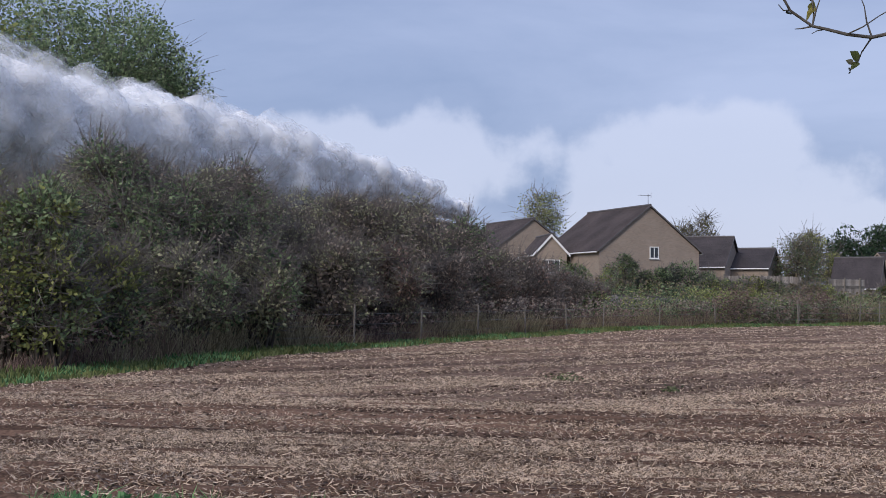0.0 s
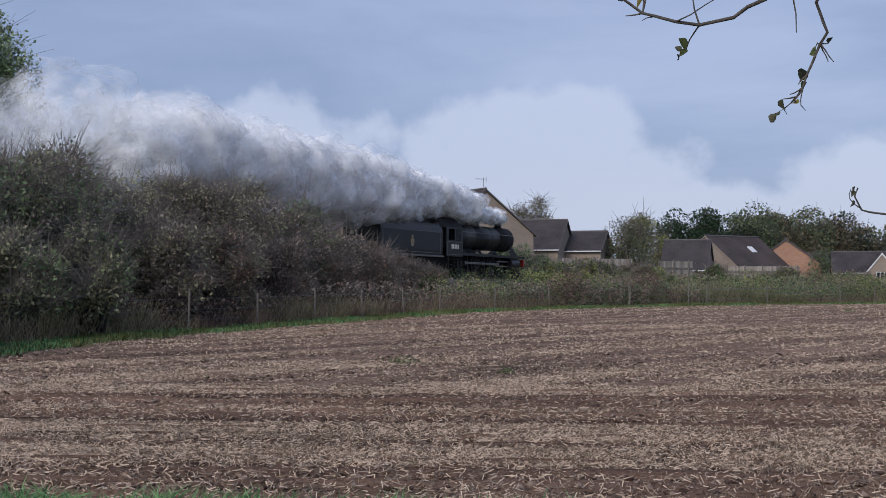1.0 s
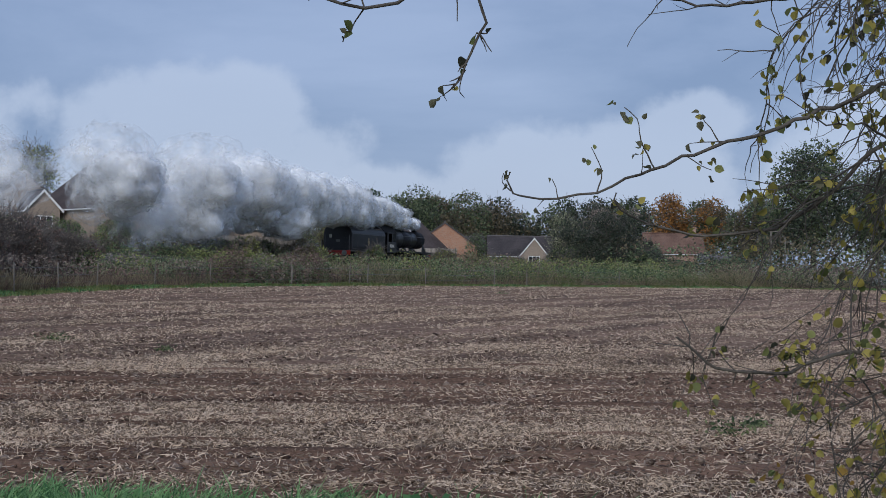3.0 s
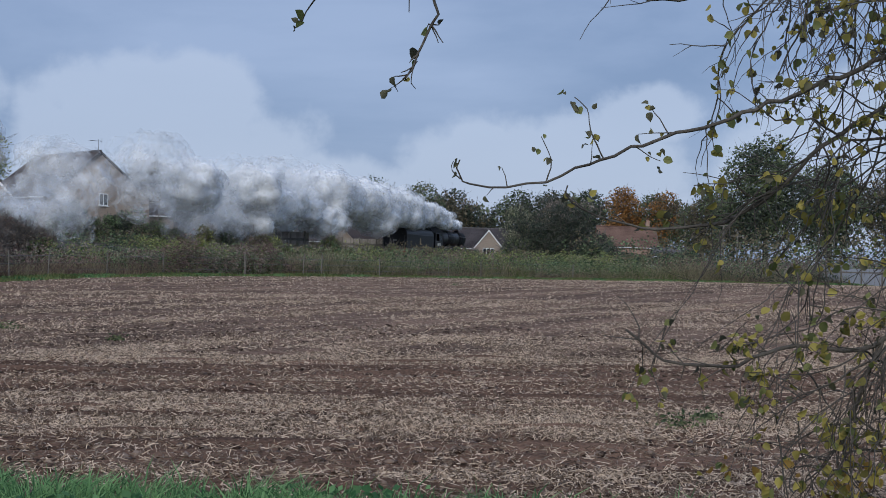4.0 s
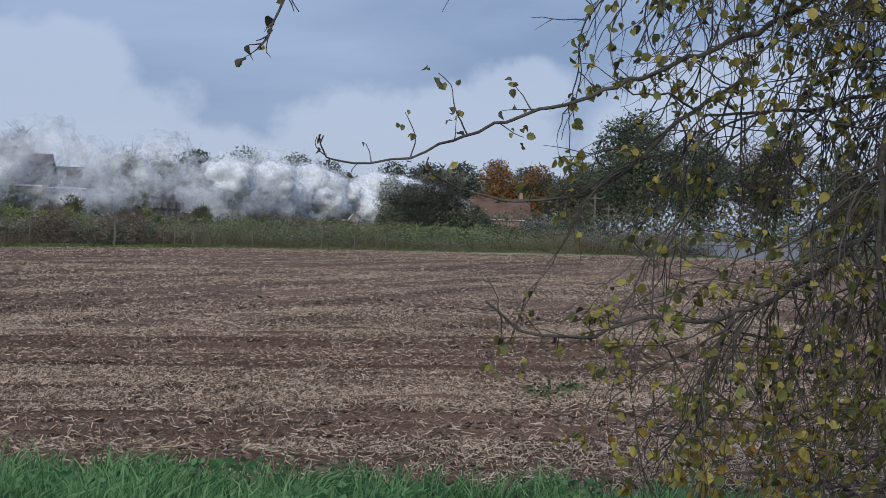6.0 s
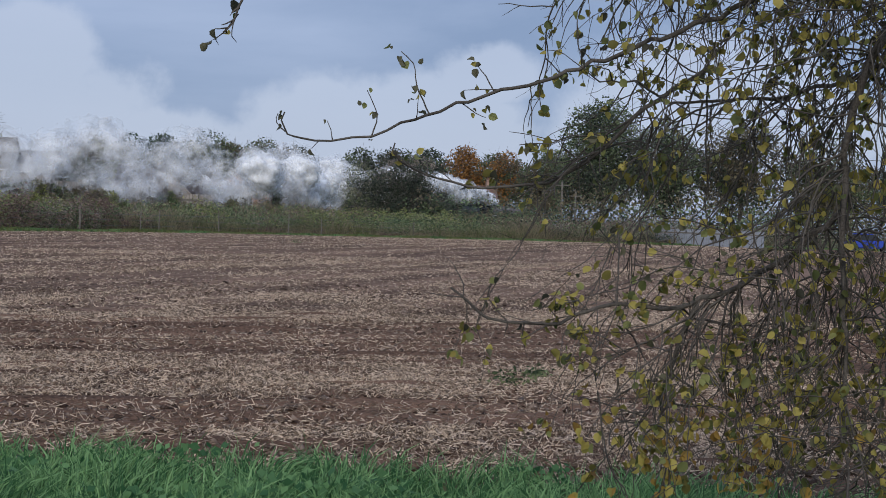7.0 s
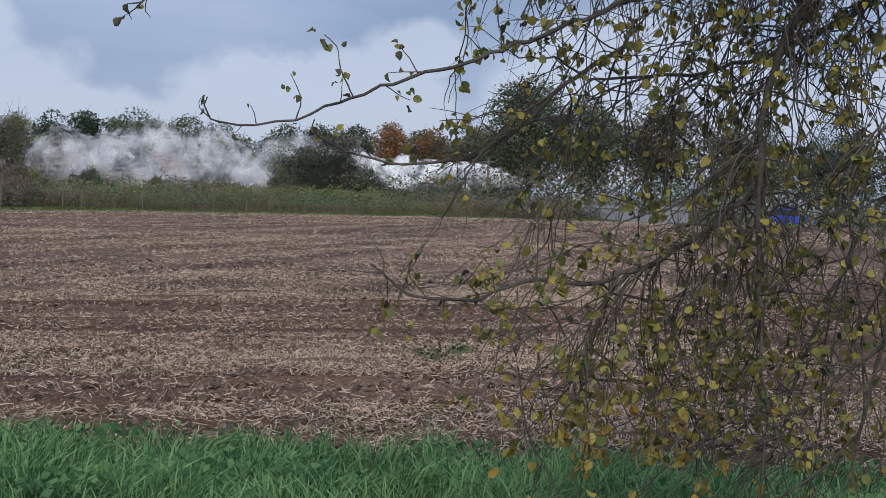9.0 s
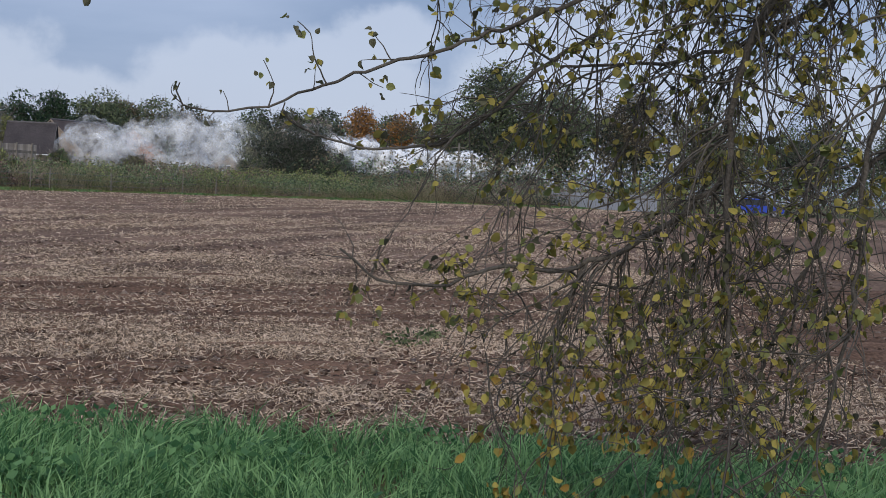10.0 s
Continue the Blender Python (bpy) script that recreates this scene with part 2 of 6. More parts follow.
def leaf_quads(rng, at, size, droop=0.3, slim=0.55):
    """Small four-cornered leaves, kinked along the rib, at the given places."""
    n = len(at)
    size = size * rng.uniform(0.6, 1.35, (n, 1))
    u = unit(rng, n)
    u[:, 2] = u[:, 2] * 0.7 - droop
    u /= np.linalg.norm(u, axis=1)[:, None]
    w = np.cross(u, unit(rng, n))
    w /= np.linalg.norm(w, axis=1)[:, None] + 1e-6
    tip, side = u * size, w * size * slim
    v = np.stack([at - tip * 0.5, at + side * 0.5, at + tip * 0.5, at - side * 0.5], 1).reshape(-1, 3)
    return v, np.arange(4 * n).reshape(-1, 4)


def twig_strips(a, b, w0, w1):
    """Thin three-sided twigs from the places a to the places b."""
    d = b - a
    d = d / (np.linalg.norm(d, axis=1)[:, None] + 1e-9)
    up = np.where(np.abs(d[:, 2:3]) > 0.9, np.array([[1.0, 0, 0]]), np.array([[0, 0, 1.0]]))
    p = np.cross(d, up)
    p /= np.linalg.norm(p, axis=1)[:, None] + 1e-9
    q = np.cross(d, p)
    n = len(a)
    vs = []
    for base, w in ((a, w0), (b, w1)):
        for k in range(3):
            c, s = math.cos(k * 2.0944), math.sin(k * 2.0944)
            vs.append(base + (p * c + q * s) * w)
    v = np.stack(vs, 1).reshape(-1, 3)
    f = []
    for k in range(3):
        j = (k + 1) % 3
        f.append(np.stack([np.arange(n) * 6 + k, np.arange(n) * 6 + j, np.arange(n) * 6 + 3 + j, np.arange(n) * 6 + 3 + k], 1))
    return v, np.concatenate(f)


def crown_points(rng, n, rx, ry, h0, h1, lumps, fill=0.35, ragged=0.06):
    """Places for leaves in a lumpy crown that stands on the origin between two heights."""
    dirs = unit(rng, lumps)
    cz, hz = (h0 + h1) / 2, (h1 - h0) / 2
    reach = rng.uniform(0.42, 0.78, (lumps, 1))
    cen = dirs * reach * np.array([rx, ry, hz]) + np.array([0, 0, cz])
    rad = rng.uniform(0.26, 0.50, lumps) * min(rx, ry, hz) * 1.15
    pick = rng.choice(lumps, n, p=rad ** 2 / (rad ** 2).sum())
    out = unit(rng, n)
    out[:, 2] = np.abs(out[:, 2]) * np.where(rng.random(n) < 0.72, 1, -1)
    shell = 1 - fill * rng.random(n) ** 1.6 + ragged * rng.normal(size=n)
    p = cen[pick] + out * (rad[pick] * shell)[:, None]
    return p, cen, rad


def bush(name, label, category, at, rx, ry, height, mats, seed, n=6000, leaf=0.16, base=0.0, twigs=500, twig_len=0.9, lumps=26, group="", trunk=None, turn=0.0, slim=0.55):
    """A bush or tree: stems and limbs, crowns of small leaves in one or more colours, bare twig ends."""
    rng = np.random.default_rng(seed)
    x, y = at
    z = ground_z(x, y) - 0.05
    ob = thing(name, label, category, group, pose(x, y, z, 0, 0, turn))
    h0 = base
    pts, cen, rad = crown_points(rng, n, rx, ry, h0, height, lumps)
    pts = pts[pts[:, 2] > 0.05]
    share = np.array_split(rng.permutation(len(pts)), len(mats)) if len(mats) > 1 else [np.arange(len(pts))]
    # each colour gathers in its own clumps
    if len(mats) > 1:
        near = np.argmin(((pts[:, None, :] - cen[None]) ** 2).sum(2), 1)
        tone = rng.integers(0, len(mats), lumps)[near]
        stray = rng.random(len(pts)) < 0.25
        tone[stray] = rng.integers(0, len(mats), stray.sum())
        share = [np.where(tone == k)[0] for k in range(len(mats))]
    for mat, ids in zip(mats, share):
        if len(ids):
            v, f = leaf_quads(rng, pts[ids], leaf, slim=slim)
            tagged(child("foliage", mesh_np("foliage", v, f, mat), ob), kind="stuff")
    # stems and limbs to every lump
    if trunk is None:
        roots = np.stack([rng.uniform(-0.35, 0.35, lumps) * rx, rng.uniform(-0.35, 0.35, lumps) * ry, np.zeros(lumps)], 1)
        v, f = twig_strips(roots, cen, 0.05 + 0.004 * height, 0.015)
        tagged(child("stemwork", mesh_np("stemwork", v, f, M_BARK), ob), kind="stuff")
    else:
        bm = bmesh.new()
        bend = rng.uniform(-0.25, 0.25, 2)
        mid = Vector((bend[0], bend[1], max(h0, height * 0.3)))
        rod(bm, (0, 0, -0.2), mid, trunk, trunk * 0.72, 9)
        top = Vector((0, 0, height * 0.72))
        rod(bm, mid, top, trunk * 0.72, trunk * 0.3, 8)
        part("trunk", bm, M_BARK, ob, smooth=True)
        a = np.array(mid)[None] + (np.array(top) - np.array(mid))[None] * rng.uniform(0.0, 0.8, (lumps, 1))
        v, f = twig_strips(a, cen, trunk * 0.26, trunk * 0.06)
        tagged(child("limbwork", mesh_np("limbwork", v, f, M_BARK), ob), kind="stuff")
    if twigs:
        k = rng.integers(0, lumps, twigs)
        d = unit(rng, twigs)
        d[:, 2] = np.abs(d[:, 2])
        a = cen[k] + d * (rad[k] * 0.55)[:, None]
        b = a + (d + rng.normal(size=(twigs, 3)) * 0.35) * (rad[k] * 0.55 + twig_len * rng.uniform(0.2, 1.0, twigs))[:, None]
        w = 0.008 + 0.00012 * np.hypot(x, y)
        v, f = twig_strips(a, b, w, w * 0.4)
        tagged(child("twigwork", mesh_np("twigwork", v, f, M_TWIG), ob), kind="stuff")
    return ob


def polar(az, d):
    return (d * math.sin(radians(az)), d * math.cos(radians(az)))


def tall(az, d, el):
    """Height over the ground of what shows at that height over the horizon."""
    x, y = polar(az, d)
    return 1.7 + d * math.tan(radians(el)) - ground_z(x, y)


def headland(x, y):
    """Metres past the strip worked along the verge, where the rows turn to run with the railway."""
    return y - 23.2 - 0.05 * x - 0.7 * noise.noise((x * 0.11, 0.5, 0))


# ---- ground: one sheet to the horizon ----
def lines(*runs):
    out = []
    for a, b, step in runs:
        out += list(np.arange(a, b, step))
    return out


GX = lines((-3000, -400, 650), (-400, -60, 20), (-60, -24, 2), (-24, 60, 0.7), (60, 140, 2.5), (140, 400, 20), (400, 3001, 650))
GY = lines((-400, -10, 30), (-10, 5, 1.0), (5, 26, 0.2), (26, 130, 0.9), (130, 280, 3.0), (280, 500, 20), (500, 3001, 500))
gv = np.zeros((len(GY), len(GX), 3))
soil = np.zeros((len(GY), len(GX)), bool)
for j, y in enumerate(GY):
    for i, x in enumerate(GX):
        inside = far_side(x, y) < 0 and y > near_edge(x) and abs(x) < 2000
        soil[j, i] = inside
        z = ground_z(x, y)
        if inside and y < 130:
            if headland(x, y) < 0:
                z += 0.030 * math.sin((y - 0.05 * x + 1.2 * noise.noise((x * 0.08, y * 0.08, 0))) * 2 * math.pi / 0.8)
            else:
                z += 0.025 * math.sin((0.83 * x - 0.56 * y + 0.8 * noise.noise((x * 0.06, y * 0.06, 0))) * 2 * math.pi / 2.6)
            z += 0.05 * noise.noise((x * 0.9, y * 1.6, 3)) + (0.035 * noise.noise((x * 3.1, y * 4.3, 7)) if y < 30 else 0)
        gv[j, i] = (x, y, z)
nx = len(GX)
gf = np.array([(j * nx + i, j * nx + i + 1, (j + 1) * nx + i + 1, (j + 1) * nx + i) for j in range(len(GY) - 1) for i in range(nx - 1)])
gm = mesh_np("ground", gv.reshape(-1, 3), gf, M_TURF, True)
gm.materials.append(M_SOIL)
gm.materials.append(M_SOILROWS)
rows_at = np.array([[headland(x, y) > 0 for x in GX] for y in GY])
gm.polygons.foreach_set("material_index", (soil[:-1, :-1].astype(np.int32) * (1 + rows_at[:-1, :-1])).ravel().astype(np.int32))
ground = tagged(new("ground", gm), "brown stubble field with rough grassy margins beyond it", "ground", kind="structure")

# ---- the hedge along the railway ----
HEDGE = [
    # bearing, distance, height over horizon, half width, half depth, colours, leaves
    (-29.5, 33.5, 5.4, 1.5, 1.4, (M_YELLOW, M_WILLOW), 8000), (-31.5, 36.0, 6.0, 2.3, 2.0, (M_YELLOW, M_WILLOW), 6000), (-28.2, 33.0, 2.6, 1.1, 1.0, (M_YELLOW, M_HAWGREEN), 4500),
    (-26.2, 43.0, 6.7, 2.2, 2.0, (M_HAW, M_HAWGREEN), 8000), (-24.2, 45.5, 6.2, 2.4, 2.0, (M_HAW, M_HAWGREEN, M_HAWBROWN), 8000),
    (-21.9, 49.0, 5.5, 2.4, 2.2, (M_HAW, M_HAWGREEN, M_HAWBROWN), 8000), (-26.8, 38.0, 2.9, 1.6, 1.3, (M_HAWGREEN, M_YELLOW), 5000),
    (-19.3, 52.0, 4.3, 2.3, 2.0, (M_HAW, M_HAWBROWN), 7000), (-16.6, 57.0, 4.9, 2.5, 2.0, (M_HAWBROWN, M_HAW), 8000),
    (-14.9, 62.0, 4.5, 2.4, 2.0, (M_HAWBROWN, M_HAW), 8000), (-13.3, 67.0, 3.6, 2.4, 2.0, (M_HAWBROWN, M_HAWGREEN), 7000),
    (-11.8, 73.0, 2.55, 2.4, 2.0, (M_HAWBROWN, M_HAW), 6000), (-10.2, 78.0, 1.85, 2.2, 1.8, (M_HAWBROWN, M_RUSSET), 5000),
    (-8.9, 83.0, 1.2, 2.0, 1.8, (M_RUSSET, M_HAWBROWN), 4000), (-7.8, 87.0, 0.8, 1.8, 1.6, (M_RUSSET, M_BRAMBLE), 3500),
    (-23.3, 41.0, 2.6, 1.7, 1.2, (M_HAW, M_HAWGREEN), 5000), (-20.8, 44.0, 2.5, 1.8, 1.2, (M_HAW, M_HAWGREEN), 5000),
    (-17.9, 50.0, 2.7, 1.8, 1.2, (M_HAWBROWN, M_HAW), 5000), (-15.6, 55.0, 2.4, 1.8, 1.2, (M_HAW, M_RUSSET), 4500),
    (-13.6, 60.5, 2.1, 1.8, 1.2, (M_RUSSET, M_HAWBROWN), 4500), (-11.6, 67.0, 1.7, 1.8, 1.2, (M_RUSSET, M_HAWBROWN), 4000),
    (-9.9, 73.0, 1.3, 1.6, 1.2, (M_RUSSET, M_HAWBROWN), 3500), (-21.0, 53.0, 5.0, 2.0, 1.8, (M_HAW, M_HAWBROWN), 5000),
    (-26.1, 44.5, 7.3, 1.3, 1.3, (M_HAW, M_HAWBROWN), 4500), (-16.6, 58.0, 5.0, 1.2, 1.2, (M_HAWBROWN, M_HAW), 2500), (-22.4, 47.0, 5.5, 2.0, 1.6, (M_HAW, M_HAWGREEN), 5000),
    (-27.6, 46.0, 5.4, 2.2, 1.8, (M_HAW, M_HAWGREEN), 5000), (-18.1, 56.0, 4.4, 2.0, 1.8, (M_HAW, M_HAWBROWN), 5000),
]
for k, (az, d, el, rx, ry, mats, n) in enumerate(HEDGE):
    bush("hedge_bush", "dense hawthorn hedge bush with bare twig tips" if M_YELLOW not in mats else "leafy hedge bush turning yellow in autumn", "bush",
         polar(az, d), rx, ry, tall(az, d, el), mats, 100 + k, n, 0.13, 0.0, 1500, 0.38, 34, "hedge by the railway")

# ---- trees: bearing, distance, height over horizon, half width, base share, colours, leaves, leaf size, trunk ----
TREES = [
    ("willow_tree", "tall willow tree with thinning green leaves", "tree", -27.4, 84, 11.6, 6.6, 0.36, (M_WILLOW, M_WILLOW, M_GREENTREE), 26000, 0.22, 0.4),
    ("willow_tree", "tall willow tree with thinning green leaves", "tree", -24.6, 86, 9.4, 3.6, 0.42, (M_WILLOW, M_GREENTREE), 11000, 0.22, 0.3),
    ("willow_tree", "tall willow tree with thinning green leaves", "tree", -32.0, 76, 12.5, 5.0, 0.3, (M_WILLOW, M_YELLOW), 9000, 0.26, 0.4),
    ("birch_tree", "birch tree with pale yellowing leaves behind the houses", "tree", -9.5, 150, 4.75, 2.6, 0.35, (M_BIRCH, M_YELLOW), 3000, 0.22, 0.14),
    ("birch_tree", "nearly bare pale birch behind a roof", "tree", -4.1, 165, 3.4, 1.7, 0.4, (M_BIRCH,), 900, 0.2, 0.12),
    ("birch_tree", "nearly bare pale birch behind a roof", "tree", -3.3, 165, 3.6, 1.6, 0.4, (M_BIRCH,), 1000, 0.2, 0.12),
    ("garden_tree", "round garden tree with thin olive foliage", "tree", 0.1, 138, 2.7, 2.6, 0.1, (M_GREENTREE, M_BROWNTREE), 4000, 0.2, 0.12),
    ("garden_tree", "slim yellowing garden tree", "tree", 0.6, 165, 3.1, 2.0, 0.3, (M_BIRCH, M_YELLOW), 2600, 0.22, 0.12),
    ("garden_tree", "slim yellowing garden tree", "tree", 1.5, 160, 2.1, 1.4, 0.2, (M_YELLOW, M_BIRCH), 2200, 0.2, 0.12),
    ("conifer_tree", "dark green conifer behind the gardens", "tree", 2.1, 230, 3.0, 4.0, 0.1, (M_CONIFER,), 4500, 0.35, 0.25),
    ("conifer_tree", "dark green conifer behind the gardens", "tree", 3.2, 235, 3.1, 3.6, 0.1, (M_CONIFER,), 4500, 0.35, 0.25),
    ("broadleaf_tree", "full green tree on the skyline", "tree", 4.6, 245, 3.2, 5.5, 0.2, (M_GREENTREE, M_DARKTREE), 6000, 0.38, 0.3),
    ("broadleaf_tree", "full green tree on the skyline", "tree", 5.6, 255, 3.2, 5.0, 0.2, (M_GREENTREE, M_BROWNTREE), 6000, 0.38, 0.3),
    ("broadleaf_tree", "olive brown tree on the skyline", "tree", 6.9, 260, 2.9, 5.0, 0.2, (M_BROWNTREE, M_GREENTREE), 5500, 0.38, 0.3),
    ("broadleaf_tree", "dark bare-topped tree on the skyline", "tree", 8.0, 265, 2.7, 5.0, 0.2, (M_BROWNTREE, M_DARKTREE), 5500, 0.38, 0.3),
    ("broadleaf_tree", "dark bare-topped tree on the skyline", "tree", 9.0, 270, 2.3, 4.5, 0.15, (M_BROWNTREE, M_DARKTREE), 4500, 0.38, 0.3),
    ("broadleaf_tree", "dark green tree beyond the railway", "tree", 10.7, 270, 3.0, 5.0, 0.2, (M_GREENTREE, M_DARKTREE), 5500, 0.38, 0.3),
    ("broadleaf_tree", "dark green tree beyond the railway", "tree", 12.0, 275, 3.0, 5.0, 0.2, (M_DARKTREE, M_BROWNTREE), 5500, 0.38, 0.3),
    ("broadleaf_tree", "dark green tree beyond the railway", "tree", 13.2, 275, 3.2, 5.0, 0.15, (M_DARKTREE, M_GREENTREE), 5500, 0.38, 0.3),
    ("autumn_tree", "tree with bright orange autumn leaves", "tree", 14.8, 300, 3.2, 5.0, 0.15, (M_ORANGE, M_ORANGE, M_BROWNTREE), 7000, 0.4, 0.3),
    ("autumn_tree", "tree turning brown and orange", "tree", 16.2, 300, 3.2, 5.5, 0.15, (M_BROWNTREE, M_ORANGE, M_GREENTREE), 7000, 0.4, 0.3),
    ("broadleaf_tree", "dull green tree beyond the cottage", "tree", 17.8, 290, 3.1, 5.5, 0.15, (M_GREENTREE, M_BROWNTREE), 6000, 0.4, 0.3),
    ("broadleaf_tree", "tall dark tree at the field's far corner", "tree", 20.2, 190, 5.0, 6.0, 0.12, (M_DARKTREE, M_GREENTREE), 11000, 0.32, 0.4),
    ("broadleaf_tree", "tall dark tree at the field's far corner", "tree", 22.6, 200, 4.4, 6.0, 0.12, (M_GREENTREE, M_DARKTREE), 9000, 0.32, 0.4),
    ("broadleaf_tree", "tall dark tree at the field's far corner", "tree", 25.4, 205, 4.2, 6.0, 0.12, (M_BROWNTREE, M_DARKTREE), 9000, 0.32, 0.4),
    ("broadleaf_tree", "tall dark tree at the field's far corner", "tree", 28.6, 210, 3.6, 6.5, 0.12, (M_GREENTREE, M_BROWNTREE), 9000, 0.32, 0.4),
    ("broadleaf_tree", "tall dark tree at the field's far corner", "tree", 32.0, 215, 3.4, 6.5, 0.12, (M_GREENTREE, M_DARKTREE), 8000, 0.32, 0.4),
    ("broadleaf_tree", "tall dark tree at the field's far corner", "tree", 35.5, 220, 3.3, 6.5, 0.12, (M_GREENTREE, M_DARKTREE), 7000, 0.32, 0.4),
    ("broadleaf_tree", "dull green tree beyond the railway", "tree", 19.0, 300, 3.0, 6.0, 0.15, (M_BROWNTREE, M_DARKTREE), 6000, 0.4, 0.3),
]
for k, (nm, lab, cat, az, d, el, r, b0, mats, n, leaf, tr) in enumerate(TREES):
    h = tall(az, d, el)
    bush(nm, lab, cat, polar(az, d), r, r, h, mats, 300 + k, int(n * 1.3), leaf * (1.0 if d < 170 else 1.25), h * b0 * (1.0 if d < 170 else 0.25), 420, 0.35 if d > 170 else 0.8, 44, "", tr)

# dark bush on the near side of the line, lower scrub beside it
SCRUB = [
    (11.3, 150, 2.4, 3.4, M_DARKTREE, M_HAW), (12.4, 150, 3.0, 3.4, M_DARKTREE, M_HAWBROWN), (13.3, 150, 1.9, 2.8, M_DARKTREE, M_HAWGREEN),
    (10.7, 146, 1.0, 2.0, M_BRAMBLE, M_DARKTREE), (14.2, 148, 0.7, 2.2, M_DARKTREE, M_BRAMBLE),
    (-6.6, 112, 1.9, 1.7, M_YELLOW, M_HAWGREEN), (-5.7, 112, 1.5, 1.6, M_GREENTREE, M_HAWGREEN), (-4.4, 114, 1.7, 1.9, M_HAWGREEN, M_DARKTREE),
    (-3.3, 116, 1.4, 1.6, M_HAWGREEN, M_GREENTREE), (-2.1, 118, 1.0, 1.7, M_BRAMBLE, M_YELLOW), (-1.0, 116, 1.0, 1.6, M_BROWNTREE, M_BRAMBLE),
    (0.3, 120, 0.9, 1.6, M_BRAMBLE, M_BROWNTREE), (1.4, 118, 0.7, 1.3, M_YELLOW, M_BRAMBLE), (-8.4, 108, 1.9, 1.7, M_BRAMBLE, M_HAWGREEN),
    (3.3, 128, 0.8, 1.2, M_YELLOW, M_BRAMBLE), (6.2, 150, 0.8, 1.3, M_YELLOW, M_BIRCH), (7.0, 170, 1.3, 1.7, M_DARKTREE, M_HAWGREEN),
    (8.5, 160, 0.5, 1.5, M_HAWGREEN, M_BRAMBLE), (2.2, 160, 0.9, 1.4, M_DARKTREE, M_DARKTREE), (15.4, 215, 0.5, 2.2, M_HAWGREEN, M_GREENTREE),
    (3.4, 148, 0.7, 1.6, M_HAWGREEN, M_BRAMBLE), (4.5, 149, 0.45, 1.4, M_BRAMBLE, M_YELLOW), (5.4, 150, 0.5, 1.3, M_HAWGREEN, M_BRAMBLE), (7.9, 170, 0.6, 1.6, M_DARKTREE, M_BRAMBLE),
    (8.9, 182, 0.55, 1.4, M_HAWGREEN, M_BRAMBLE), (10.3, 184, 0.5, 1.4, M_BRAMBLE, M_DARKTREE), (-2.9, 112, 1.25, 1.5, M_BRAMBLE, M_YELLOW), (-1.6, 113, 0.9, 1.5, M_BRAMBLE, M_HAWGREEN), (0.9, 116, 0.85, 1.4, M_BROWNTREE, M_YELLOW),
    (14.0, 215, 0.7, 2.2, M_DARKTREE, M_HAWGREEN), (16.6, 205, 0.5, 2.0, M_HAWGREEN, M_BRAMBLE), (17.3, 200, 0.6, 2.5, M_DARKTREE, M_HAWGREEN), (-10.4, 108, 1.7, 1.7, M_HAWGREEN, M_BRAMBLE), (-12.0, 106, 2.2, 1.8, M_HAWBROWN, M_BRAMBLE),
]
SCRUB += [
    (-1.5, 106, 1.25, 1.0, M_BIRCH, M_YELLOW), (-2.3, 107, 0.75, 0.9, M_BIRCH, M_BRAMBLE), (-6.3, 110, 2.3, 1.1, M_HAWGREEN, M_GREENTREE), (-4.9, 111, 1.5, 1.3, M_DARKTREE, M_HAWGREEN),
    (-5.2, 112, 1.1, 1.4, M_HAWGREEN, M_BRAMBLE), (-8.9, 100, 1.2, 1.4, M_HAWBROWN, M_HAWGREEN), (-7.4, 101, 0.9, 1.2, M_RUSSET, M_HAWGREEN), (1.2, 120, 1.0, 0.9, M_YELLOW, M_BIRCH),
    (3.35, 127, 0.95, 1.0, M_YELLOW, M_HAWGREEN), (2.9, 125, 0.7, 0.8, M_HAWGREEN, M_BROWNTREE), (5.9, 140, 0.6, 1.0, M_YELLOW, M_BIRCH), (7.4, 160, 1.45, 1.5, M_GREENTREE, M_HAWGREEN),
    (9.0, 150, 0.35, 1.2, M_BRAMBLE, M_HAWGREEN), (6.8, 145, 0.3, 1.0, M_RUSSET, M_DRY), (4.3, 132, 0.25, 0.9, M_RUSSET, M_BRAMBLE), (0.2, 113, 0.45, 1.0, M_BROWNTREE, M_BRAMBLE),
    (11.9, 147, 2.0, 2.6, M_DARKTREE, M_DARKTREE), (12.8, 147, 2.5, 2.6, M_DARKTREE, M_DARKTREE), (13.7, 147, 1.2, 2.0, M_DARKTREE, M_HAWGREEN),
]
for k, (az, d, el, r, m0, m1) in enumerate(SCRUB):
    bush("scrub_bush", "dark thorny bush beside the railway line" if m0 is M_DARKTREE else "mixed green scrub bush by the gardens", "bush",
         polar(az, d), r, r * 0.8, max(0.9, tall(az, d, el)), (m0, m1), 500 + k, int((2600 if m0 is M_DARKTREE else 1700) * r), 0.17, 0.0, 260, 0.45, 22)

